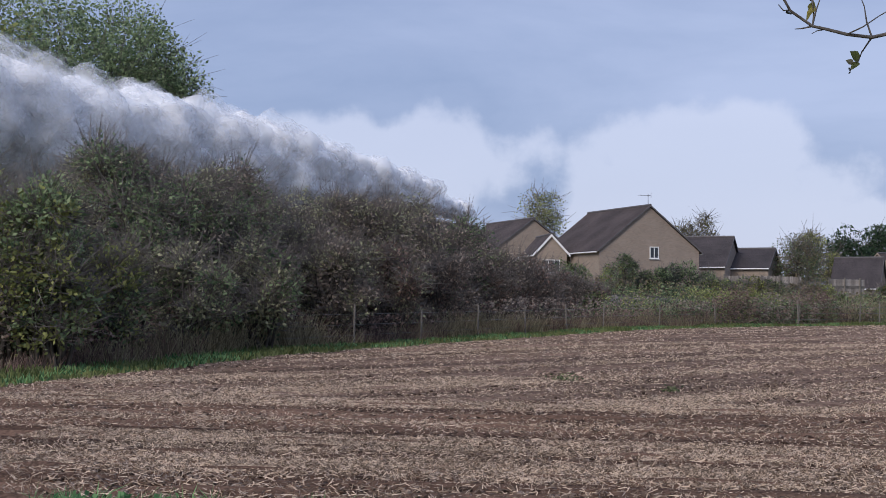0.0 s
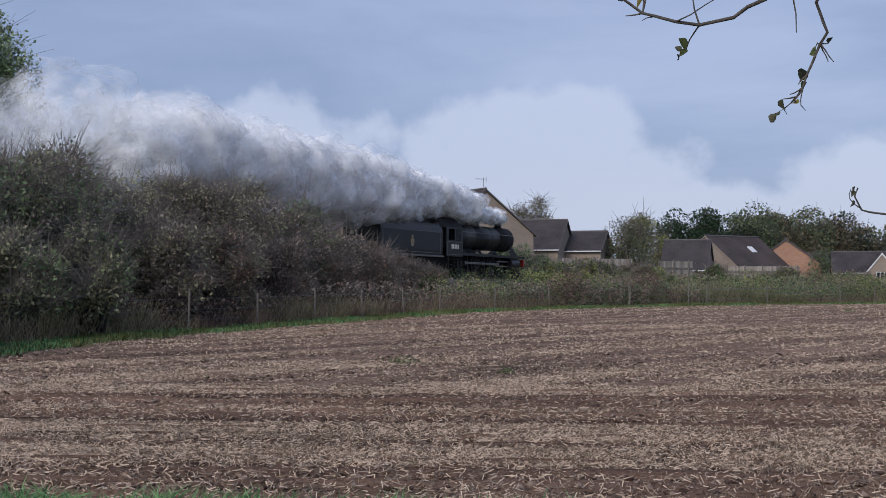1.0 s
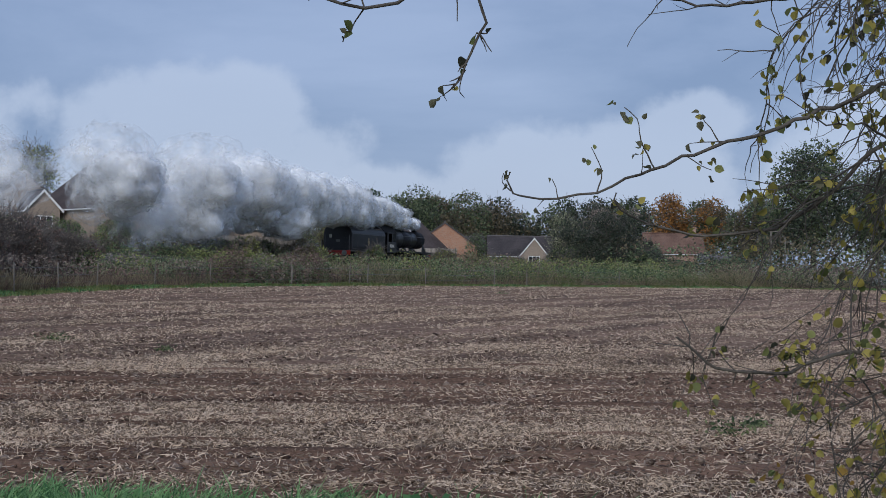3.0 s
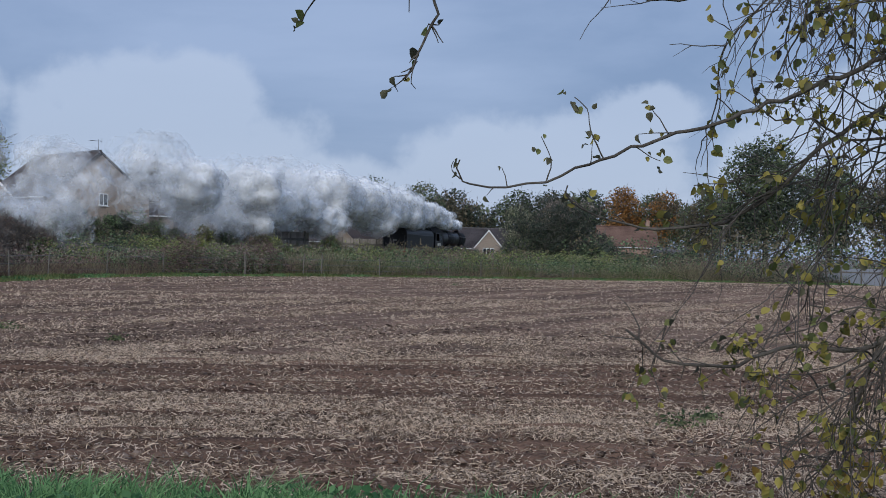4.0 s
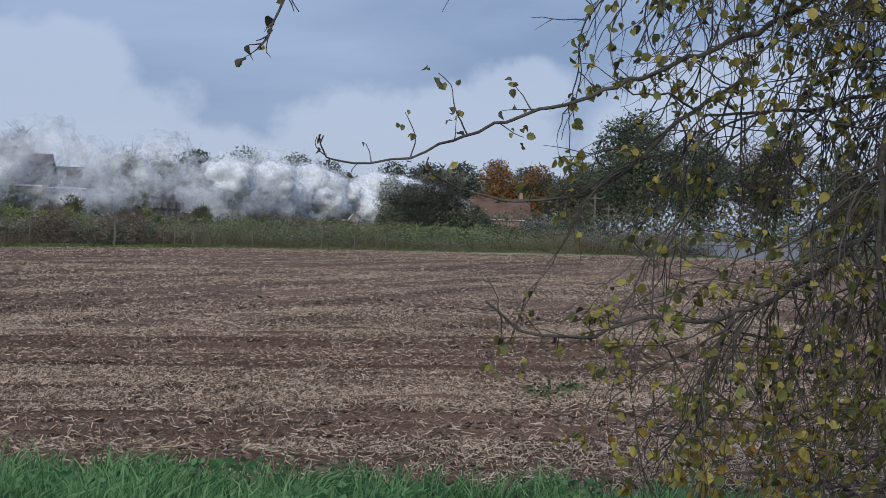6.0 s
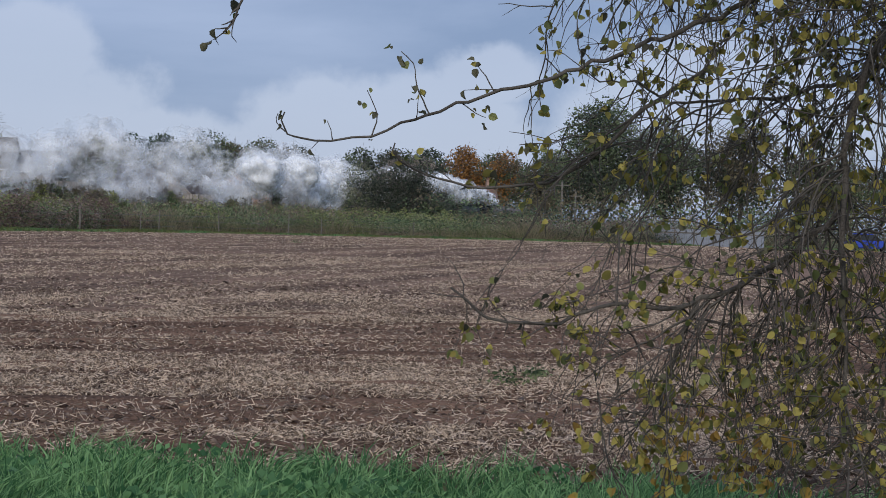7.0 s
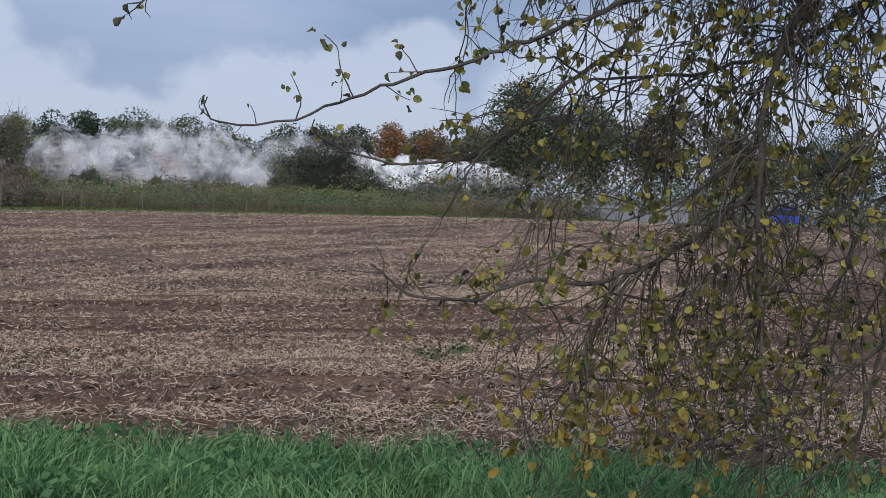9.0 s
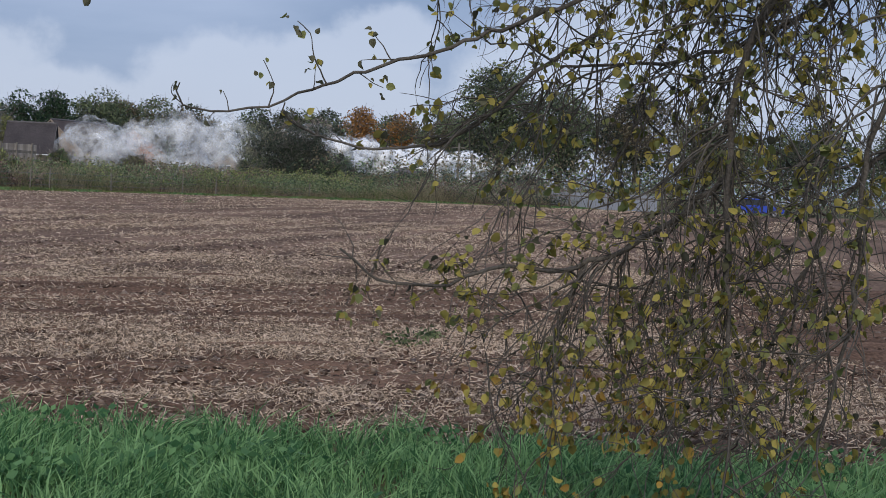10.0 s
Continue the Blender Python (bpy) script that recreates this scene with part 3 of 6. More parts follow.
# ---- railway: ballast, sleepers, rails ----
bal_v, bal_f = [], []
S_RUN = list(range(-120, 201, 4))
for s in S_RUN:
    for side, dz in ((-2.7, -0.75), (-1.7, -0.22), (1.7, -0.22), (2.7, -0.75)):
        p, _ = track(s, side)
        bal_v.append((p.x, p.y, p.z + dz))
for k in range(len(S_RUN) - 1):
    for c in range(3):
        bal_f.append((4 * k + c, 4 * k + c + 1, 4 * k + 5 + c, 4 * k + 4 + c))
tagged(new("railway_bed", mesh_np("railway_bed", bal_v, bal_f, M_BALLAST)), "grey stone ballast bed of a single railway line", "railway", kind="structure")
for side in (-0.7525, 0.7525):
    bm = bmesh.new()
    prev = None
    for s in S_RUN:
        row = []
        for dx, dz in ((-0.07, -0.15), (0.07, -0.15), (0.036, 0.0), (-0.036, 0.0)):
            p, _ = track(s, side + dx)
            row.append(bm.verts.new((p.x, p.y, p.z + dz)))
        if prev:
            for c in range(4):
                bm.faces.new((prev[c], prev[(c + 1) % 4], row[(c + 1) % 4], row[c]))
        prev = row
    me = bpy.data.meshes.new("rail")
    bm.to_mesh(me)
    bm.free()
    me.materials.append(M_STEEL)
    tagged(new("rail", me), "brown steel running rail on concrete sleepers", "rail", "rails of the line", "structure")
bm = bmesh.new()
box(bm, -0.13, 0.13, -1.25, 1.25, -0.32, -0.155, 0.02)
sleeper_me = bpy.data.meshes.new("sleeper")
bm.to_mesh(sleeper_me)
bm.free()
sleeper_me.materials.append(M_SLEEPER)
line_ob = thing("sleeper_row", "row of concrete sleepers under the rails", "sleepers", kind="structure")
for s in np.arange(-40, 130, 0.65):
    p, h = track(float(s))
    child("sleeper", sleeper_me, line_ob, m=Matrix.Translation(p) @ Matrix.Rotation(math.pi / 2 - h, 4, "Z"))

# ---- fence along the field: posts and wire ----
post_at = []
for k in range(26):
    y = 41 + k * 5.4 * (0.75 + 0.25 * (k < 12))
    x = min((ax + (bx - ax) * (y - ay) / (by - ay) for (ax, ay), (bx, by) in zip(FIELD_EDGE, FIELD_EDGE[1:]) if ay <= y < by), default=None)
    if x is not None and y < 108:
        post_at.append((x - 0.9, y + 0.3))
rng = random.Random(5)
for k, (x, y) in enumerate(post_at):
    bm = bmesh.new()
    h = rng.uniform(1.15, 1.4)
    rod(bm, (0, 0, -0.3), (rng.uniform(-0.06, 0.06), rng.uniform(-0.06, 0.06), h), 0.042, 0.036, 8)
    f = thing("fence_post", "weathered round timber fence post with wire", "fence post", "posts of the field fence", pose(x, y, ground_z(x, y)))
    part("post", bm, M_POST, f)
    if k + 1 < len(post_at):
        nxt = Vector((post_at[k + 1][0], post_at[k + 1][1], ground_z(*post_at[k + 1]))) - Vector((x, y, ground_z(x, y)))
        for hz in (0.35, 0.7, 1.05):
            bm = bmesh.new()
            rod(bm, (0.05, 0, hz), nxt + Vector((0.05, 0, hz)), 0.005, sides=4)
            part("wire", bm, M_WIRE, f)

# ---- houses ----


def tile_material(name, a, b):
    """Rows of roof tiles that follow the slope, uneven in tone."""
    m = material(name, a, 0.85, second=b, vary=0.3, scale=0.5, fine=8, bump=0.3)
    n, l = m.node_tree.nodes, m.node_tree.links
    co = n.new("ShaderNodeTexCoord")
    br = n.new("ShaderNodeTexBrick")
    br.inputs["Scale"].default_value = 1.0
    br.inputs["Brick Width"].default_value, br.inputs["Row Height"].default_value, br.inputs["Mortar Size"].default_value = 0.33, 0.24, 0.03
    sep = n.new("ShaderNodeSeparateXYZ")
    com = n.new("ShaderNodeCombineXYZ")
    l.new(co.outputs["Object"], sep.inputs[0])
    l.new(sep.outputs[1], com.inputs[0])
    l.new(sep.outputs[2], com.inputs[1])
    l.new(com.outputs[0], br.inputs["Vector"])
    bp = n.new("ShaderNodeBump")
    bp.inputs["Strength"].default_value, bp.inputs["Distance"].default_value = 0.9, 0.05
    l.new(br.outputs["Fac"], bp.inputs["Height"])
    bp.invert = True
    l.new(bp.outputs[0], n["Principled BSDF"].inputs["Normal"])
    return m


def brick_material(name, a, b, mortar):
    m = material(name, a, 0.9, bump=0.2)
    n, l = m.node_tree.nodes, m.node_tree.links
    co = n.new("ShaderNodeTexCoord")
    sep = n.new("ShaderNodeSeparateXYZ")
    com = n.new("ShaderNodeCombineXYZ")
    add = n.new("ShaderNodeMath")
    l.new(co.outputs["Object"], sep.inputs[0])
    l.new(sep.outputs[0], add.inputs[0])
    l.new(sep.outputs[1], add.inputs[1])
    l.new(add.outputs[0], com.inputs[0])
    l.new(sep.outputs[2], com.inputs[1])
    br = n.new("ShaderNodeTexBrick")
    br.inputs["Scale"].default_value = 1.0
    br.inputs["Brick Width"].default_value, br.inputs["Row Height"].default_value, br.inputs["Mortar Size"].default_value = 0.225, 0.075, 0.006
    br.inputs["Color1"].default_value, br.inputs["Color2"].default_value, br.inputs["Mortar"].default_value = (*a, 1), (*b, 1), (*mortar, 1)
    l.new(com.outputs[0], br.inputs["Vector"])
    stain = n.new("ShaderNodeTexNoise")
    stain.inputs["Scale"].default_value, stain.inputs["Detail"].default_value = 0.6, 6
    l.new(co.outputs["Object"], stain.inputs["Vector"])
    mr = n.new("ShaderNodeMapRange")
    mr.inputs["To Min"].default_value, mr.inputs["To Max"].default_value = 0.78, 1.18
    l.new(stain.outputs[0], mr.inputs["Value"])
    mul = n.new("ShaderNodeMix")
    mul.data_type, mul.blend_type = "RGBA", "MULTIPLY"
    mul.inputs[0].default_value = 1.0
    l.new(br.outputs["Color"], mul.inputs[6])
    l.new(mr.outputs[0], mul.inputs[7])
    l.new(mul.outputs[2], n["Principled BSDF"].inputs["Base Color"])
    return m


M_TILE = tile_material("brown concrete roof tiles", (0.060, 0.046, 0.043), (0.115, 0.088, 0.080))
M_TILEDARK = tile_material("dark roof tiles", (0.050, 0.043, 0.045), (0.095, 0.080, 0.080))
M_TILERED = tile_material("old red roof tiles", (0.15, 0.085, 0.065), (0.26, 0.16, 0.12))
M_BUFF = brick_material("buff brickwork", (0.29, 0.228, 0.182), (0.345, 0.275, 0.22), (0.33, 0.29, 0.245))
M_RED = brick_material("orange red brickwork", (0.38, 0.19, 0.12), (0.46, 0.25, 0.16), (0.40, 0.33, 0.27))
M_COTTAGE = brick_material("weathered red brickwork", (0.36, 0.20, 0.15), (0.44, 0.29, 0.22), (0.40, 0.34, 0.29))
M_WHITE = material("white painted trim", (0.78, 0.78, 0.77), 0.5, vary=0.08, bump=0.05)
M_GLASS = material("dark window glass", (0.03, 0.035, 0.04), 0.08, vary=0.1, bump=0, spec=0.6)
M_LEAD = material("grey lead ridge", (0.12, 0.11, 0.11), 0.8, bump=0.2)
M_METAL = material("grey aerial metal", (0.3, 0.3, 0.31), 0.4, 0.8, bump=0)
M_BOARD = material("pale weathered fence boards", (0.30, 0.26, 0.22), 0.9, vary=0.3, scale=1.5, fine=20, second=(0.44, 0.39, 0.34), objects=0.3, bump=0.3)
M_GREYFENCE = material("grey steel palisade", (0.34, 0.36, 0.40), 0.5, 0.3, vary=0.15, bump=0.1)


def window(parent, x, z, w, h, bars=1):
    """A white casement in the gable wall, proud of it by its frame."""
    bm = bmesh.new()
    for a in ((x - w / 2, x - w / 2 + 0.07, z, z + h), (x + w / 2 - 0.07, x + w / 2, z, z + h), (x - w / 2 + 0.07, x + w / 2 - 0.07, z, z + 0.07), (x - w / 2 + 0.07, x + w / 2 - 0.07, z + h - 0.07, z + h)):
        box(bm, a[0], a[1], -0.06, 0.04, a[2], a[3])
    for k in range(bars):
        cx = x - w / 2 + w * (k + 1) / (bars + 1)
        box(bm, cx - 0.03, cx + 0.03, -0.05, 0.03, z + 0.07, z + h - 0.07)
    fr = part("window", bm, M_WHITE, parent, "white window frame")
    bm = bmesh.new()
    box(bm, x - w / 2 + 0.06, x + w / 2 - 0.06, -0.02, -0.006, z + 0.06, z + h - 0.06)
    part("pane", bm, M_GLASS, fr, "dark glass pane")
    bm = bmesh.new()
    box(bm, x - w / 2 - 0.06, x + w / 2 + 0.06, -0.12, 0.0, z - 0.07, z - 0.005)
    part("sill", bm, M_WHITE, fr)


def house(label, az, d, turn, width, length, eave, ridge, wall, roof, verge=None, windows=(), chimney=None, aerial=False, skylight=None, gutter=True):
    """A gabled house: its gable's middle stands at the bearing and distance; eave and ridge are heights over the datum."""
    x, y = polar(az, d)
    z = min(ground_z(x, y), 1.3) - 0.4
    ob = thing("house", label, "house", "", pose(x, y, z, 0, 0, turn))
    e, r, w = eave - z, ridge - z, width / 2
    bm = bmesh.new()
    prism(bm, [(-w, 0), (w, 0), (w, e), (0, r), (-w, e)], 0.0, length)
    part("wall", bm, wall, ob)
    over, th = 0.28, 0.14
    sl = (r - e) / w
    for s in (-1, 1):
        bm = bmesh.new()
        ex, ez = w + over, e - over * sl
        ys = np.linspace(-0.12, length + 0.12, 2)
        out = [(0, r + 0.02), (s * ex, ez + 0.02), (s * ex, ez + 0.02 + th), (0, r + 0.02 + th)]
        prism(bm, out if s < 0 else out[::-1], -0.14, length + 0.14)
        slope = part("roof", bm, roof, ob)
        if skylight and s == skylight[0]:
            k, yy = skylight[1], skylight[2]
            bm = bmesh.new()
            cx, cz = s * ex * k, r + (ez - r) * k + 0.02 + th
            q = Matrix.Translation((cx, yy, cz + 0.04)) @ Matrix.Rotation(math.atan2(sl, 1) * s, 4, "Y")
            box(bm, -0.5, 0.5, -0.4, 0.4, -0.03, 0.05)
            bm.transform(q)
            part("skylight", bm, M_WHITE, slope, "pale roof light")
        if gutter:
            bm = bmesh.new()
            rod(bm, (s * (ex + 0.03), -0.1, ez + 0.05), (s * (ex + 0.03), length + 0.1, ez + 0.05), 0.06, sides=8)
            part("gutter", bm, M_WHITE, ob, "white eaves gutter")
    bm = bmesh.new()
    rod(bm, (0, -0.15, r + th + 0.02), (0, length + 0.15, r + th + 0.02), 0.11, sides=8)
    part("ridge", bm, M_LEAD if roof is not M_TILERED else M_TILERED, ob)
    for s in (-1, 1):
        bm = bmesh.new()
        ex, ez = w + over, e - over * sl
        b = 0.22 if verge is M_WHITE else 0.12
        out = [(0, r - b + th), (s * ex, ez - b + th), (s * ex, ez + th + 0.03), (0, r + th + 0.03)]
        prism(bm, out if s < 0 else out[::-1], -0.19, -0.145)
        part("bargeboard", bm, verge or M_LEAD, ob)
    for win in windows:
        window(ob, win[0], win[1] - z, *win[2:])
    if chimney:
        cx, cy, top = chimney
        bm = bmesh.new()
        box(bm, cx - 0.4, cx + 0.4, cy - 0.3, cy + 0.3, r - abs(cx) * sl - 0.5, top - z)
        box(bm, cx - 0.46, cx + 0.46, cy - 0.36, cy + 0.36, top - z - 0.25, top - z - 0.1)
        ch = part("chimney", bm, wall, ob)
        for k in (-0.18, 0.18):
            bm = bmesh.new()
            rod(bm, (cx + k, cy, top - z), (cx + k, cy, top - z + 0.35), 0.11, 0.09, 8)
            part("chimney_pot", bm, M_TILERED, ch)
    if aerial:
        bm = bmesh.new()
        rod(bm, (0, 0.3, r), (0, 0.3, r + 1.15), 0.025, sides=6)
        rod(bm, (-0.85, 0.3, r + 1.0), (0.25, 0.3, r + 1.0), 0.018, sides=6)
        for k in range(7):
            rod(bm, (-0.8 + k * 0.14, 0.05, r + 1.0), (-0.8 + k * 0.14, 0.55, r + 1.0), 0.01, sides=4)
        rod(bm, (0.15, 0.05, r + 0.75), (0.15, 0.05, r + 1.2), 0.015, sides=4)
        part("aerial", bm, M_METAL, ob, "grey television aerial")
    return ob


house("buff brick house with brown tiled roof, gable to the line", -5.4, 125, 33, 9.4, 12.0, 6.2, 9.9, M_BUFF, M_TILE, None, [(0.4, 5.55, 0.85, 1.0)], None, True)
house("buff brick house behind the hedge with brown tiles", -9.9, 142, 33, 9.0, 12.0, 6.5, 9.8, M_BUFF, M_TILE)
house("small gabled wing with white bargeboards", -9.2, 127, 20, 2.7, 7.0, 6.1, 7.55, M_BUFF, M_TILE, M_WHITE, [(0.0, 4.4, 1.5, 1.1, 2)])
house("low buff house showing its long dark tiled roof", -2.25, 136, 82, 8.0, 5.5, 5.1, 7.7, M_BUFF, M_TILEDARK)
house("low buff extension with dark tiled roof", -0.7, 138, 82, 7.0, 4.0, 5.0, 6.7, M_BUFF, M_TILEDARK)
house("bungalow with brown tiled roof and a roof light", 3.1, 160, -42, 8.0, 9.0, 3.9, 7.0, M_BUFF, M_TILE, M_BUFF, [(1.2, 2.3, 1.4, 1.0, 2)], None, False, (1, 0.45, 5.5))
house("dark roofed wing of the bungalow", 3.25, 154, 80, 6.0, 4.6, 3.5, 6.35, M_BUFF, M_TILEDARK)
house("orange brick bungalow with its gable to the line", 6.1, 166, -5, 7.6, 10.0, 4.1, 6.75, M_RED, M_TILE)
house("bungalow with white bargeboards on its gable", 9.6, 205, -6, 3.9, 6.0, 3.6, 6.0, M_BUFF, M_TILEDARK, M_WHITE, [(0.0, 2.3, 1.6, 1.3, 2)])
house("long bungalow roof behind a white gable", 10.75, 212, 84, 8.0, 11.0, 3.6, 6.3, M_RED, M_TILEDARK)
house("old red brick cottage with a tiled roof and chimney", 16.0, 240, 86, 6.5, 9.4, 4.7, 7.75, M_COTTAGE, M_TILERED, None, (), (0.0, 1.2, 9.0))
house("grey shed with a low roof", 17.2, 225, 84, 4.0, 5.0, 3.2, 4.3, M_GREYFENCE, M_LEAD)
house("dark roofed bungalow behind the gardens", 7.6, 225, 84, 8.0, 5.0, 3.9, 6.4, M_BUFF, M_TILEDARK)


# ---- garden fences ----
def board_fence(az0, d0, az1, d1, top, label, mat=M_BOARD, step=0.16):
    a, b = Vector((*polar(az0, d0), 0)), Vector((*polar(az1, d1), 0))
    n = b - a
    x, y = a.x, a.y
    z = ground_z(x, y) - 0.1
    ob = thing("garden_fence", label, "fence", "garden fences", Matrix.Translation((x, y, z)) @ Matrix.Rotation(math.atan2(n.y, n.x), 4, "Z"))
    h = top - z
    me = None
    count = min(120, int(n.length / step))
    for k in range(count):
        if me is None:
            bm = bmesh.new()
            box(bm, 0, step * 0.9, -0.012, 0.012, 0.0, h, 0.0)
            o = part("board", bm, mat, ob)
            me = o.data
        else:
            child("board", me, ob, m=pose(k * n.length / count, 0.012 * (k % 2), -0.03 * ((k * 7) % 5) / 5))
    pm = None
    for k in range(int(n.length / 1.8) + 1):
        if pm is None:
            bm = bmesh.new()
            box(bm, -0.05, 0.05, -0.13, -0.03, 0.0, h + 0.12)
            pm = part("post", bm, M_POST, ob).data
        else:
            child("post", pm, ob, m=pose(k * 1.8, 0, 0))
    bm = bmesh.new()
    box(bm, 0, n.length, -0.03, -0.014, h * 0.72, h * 0.8)
    part("rail", bm, M_POST, ob)
    return ob


board_fence(3.9, 151, 6.6, 153, 3.75, "pale weathered close-boarded garden fence")
board_fence(-2.6, 124, 0.3, 128, 4.1, "pale weathered garden fence behind brambles")
board_fence(1.3, 128, 2.6, 131, 3.9, "pale weathered garden fence panels")
board_fence(18.6, 150, 21.8, 135, 2.3, "dark brown close-boarded fence at the field's end", M_POST)
board_fence(22.3, 128, 26.4, 124, 1.9, "grey steel palisade fence at the field's end", M_GREYFENCE, 0.22)

# ---- poles ----
for az, el in ((18.62, 1.8), (19.15, 1.4)):
    x, y = polar(az, 170)
    z = ground_z(x, y)
    bm = bmesh.new()
    h = 1.7 + 170 * math.tan(radians(el)) - z
    rod(bm, (0, 0, -0.3), (0, 0, h), 0.14, 0.11, 8)
    o = thing("telegraph_pole", "pale wooden telegraph pole beside the line", "pole", "poles by the line", pose(x, y, z))
    part("pole", bm, M_POST, o)
    bm = bmesh.new()
    box(bm, -0.8, 0.8, -0.06, 0.06, h - 0.6, h - 0.48)
    part("crossarm", bm, M_POST, o)


# ---- the blue car at the field's end ----
M_BLUE = material("bright blue car paint", (0.03, 0.07, 0.42), 0.25, vary=0.05, bump=0, spec=0.6)
M_TYRE = material("tyre rubber", (0.02, 0.02, 0.02), 0.9, bump=0.1)
cx, cy = polar(30.2, 124)
car = thing("car", "bright blue hatchback parked beyond the field", "car", "", pose(cx, cy, ground_z(cx, cy), 0, 0, -25))
bm = bmesh.new()
prism(bm, [(-2.0, 0.35), (2.05, 0.35), (2.08, 0.75), (1.2, 0.95), (-1.9, 1.0), (-2.05, 0.7)], -0.85, 0.85)
bmesh.ops.bevel(bm, geom=list(bm.edges), offset=0.07, segments=2, affect="EDGES")
part("body", bm, M_BLUE, car)
bm = bmesh.new()
prism(bm, [(-1.75, 0.98), (1.1, 0.95), (0.35, 1.45), (-1.2, 1.48)], -0.72, 0.72)
bmesh.ops.bevel(bm, geom=list(bm.edges), offset=0.05, segments=2, affect="EDGES")
part("cabin_glass", bm, M_GLASS, car, "dark car windows")
bm = bmesh.new()
prism(bm, [(-1.25, 1.46), (0.38, 1.44), (0.25, 1.52), (-1.15, 1.54)], -0.7, 0.7)
part("roof_panel", bm, M_BLUE, car)
for wx in (-1.3, 1.3):
    for wy in (-0.78, 0.78):
        bm = bmesh.new()
        rod(bm, (wx, wy - 0.1, 0.31), (wx, wy + 0.1, 0.31), 0.31, sides=16)
        wheel = part("wheel", bm, M_TYRE, car)
        bm = bmesh.new()
        rod(bm, (wx, wy - 0.11, 0.31), (wx, wy + 0.11, 0.31), 0.19, sides=12)
        part("rim", bm, M_METAL, wheel)

# ---- the steam locomotive and its tender ----
M_BLACK = material("sooty black engine paint", (0.008, 0.008, 0.010), 0.42, vary=0.35, scale=1.5, fine=14, second=(0.017, 0.017, 0.020), bump=0.08, spec=0.5)
M_SOOT = material("matt smokebox black", (0.012, 0.012, 0.013), 0.8, vary=0.3, bump=0.2)
M_COAL = material("coal", (0.012, 0.012, 0.013), 0.5, vary=0.4, fine=20, bump=0.6)
M_GEAR = material("oily bare steel", (0.22, 0.21, 0.20), 0.4, 0.8, vary=0.3, bump=0.1)
M_REDBEAM = material("red buffer beam paint", (0.35, 0.035, 0.025), 0.5, vary=0.15, bump=0.05)
M_LINING = material("pale lining paint", (0.17, 0.165, 0.155), 0.5, vary=0.1, bump=0)
M_NUMBER = material("cream transfer", (0.70, 0.66, 0.56), 0.5, vary=0.1, bump=0)
M_CREST = material("dull gold crest", (0.36, 0.27, 0.15), 0.5, vary=0.4, scale=6, bump=0)


def ring(bm, r, hw, th, sides=28, cx=0.0, cz=0.0):
    """A tyre about the y axis."""
    rows = []
    for k in range(sides):
        a = 2 * math.pi * k / sides
        rows.append([bm.verts.new((cx + rr * math.cos(a), yy, cz + rr * math.sin(a))) for rr, yy in ((r, -hw), (r, hw), (r - th, hw), (r - th, -hw))])
    for k in range(sides):
        a, b = rows[k - 1], rows[k]
        for c in range(4):
            bm.faces.new((a[c], a[(c + 1) % 4], b[(c + 1) % 4], b[c]))


def wheel_mesh(name, r, spokes, crank=0.0):
    bm = bmesh.new()
    ring(bm, r, 0.065, 0.09)
    ring(bm, r + 0.03, 0.015, 0.05)
    for k in range(spokes):
        a = 2 * math.pi * k / spokes
        rod(bm, (0.12 * math.cos(a), 0, 0.12 * math.sin(a)), ((r - 0.07) * math.cos(a), 0, (r - 0.07) * math.sin(a)), 0.035, 0.028, 5)
    rod(bm, (0, -0.1, 0), (0, 0.1, 0), 0.16, sides=12)
    if crank:
        rod(bm, (crank, -0.12, 0), (crank, 0.12, 0), 0.09, sides=8)
        box(bm, -crank * 1.45, -crank * 0.9, -0.05, 0.05, -0.32, 0.32, 0.02)
    me = bpy.data.meshes.new(name)
    bmesh.ops.recalc_face_normals(bm, faces=bm.faces)
    bm.to_mesh(me)
    bm.free()
    me.materials.append(M_BLACK)
    return me


SPIN = []
loco = thing("steam_locomotive", "black mixed-traffic steam locomotive running with steam up", "locomotive")
# lengths run forward from the cab's back
bm = bmesh.new()
rod(bm, (2.0, 0, 2.62), (4.6, 0, 2.66), 0.88, 0.86, 28)
part("firebox", bm, M_BLACK, loco, smooth=True)
bm = bmesh.new()
rod(bm, (4.6, 0, 2.66), (8.0, 0, 2.70), 0.86, 0.78, 28)
part("boiler", bm, M_BLACK, loco, "boiler barrel with a dull sheen", smooth=True)
for bx in (3.2, 4.6, 5.7, 6.8, 8.0):
    bm = bmesh.new()
    rod(bm, (bx - 0.025, 0, 2.62 + 0.0145 * (bx - 2.0)), (bx + 0.025, 0, 2.62 + 0.0145 * (bx - 2.0)), 0.886 - 0.0077 * (bx - 2.0) if bx < 4.7 else 0.868 - 0.0235 * (bx - 4.6), sides=28)
    part("boiler_band", bm, M_BLACK, loco)
bm = bmesh.new()
rod(bm, (8.0, 0, 2.70), (9.75, 0, 2.70), 0.81, sides=28)
rod(bm, (9.75, 0, 2.70), (9.95, 0, 2.70), 0.76, 0.45, 28)
part("smokebox", bm, M_SOOT, loco, "matt black smokebox", smooth=True)
bm = bmesh.new()
rod(bm, (8.9, 0, 3.42), (8.9, 0, 3.6), 0.34, 0.22, 16)
rod(bm, (8.9, 0, 3.58), (8.9, 0, 3.84), 0.22, 0.22, 16)
rod(bm, (8.9, 0, 3.82), (8.9, 0, 3.92), 0.27, 0.25, 16)
part("chimney", bm, M_SOOT, loco)
bm = bmesh.new()
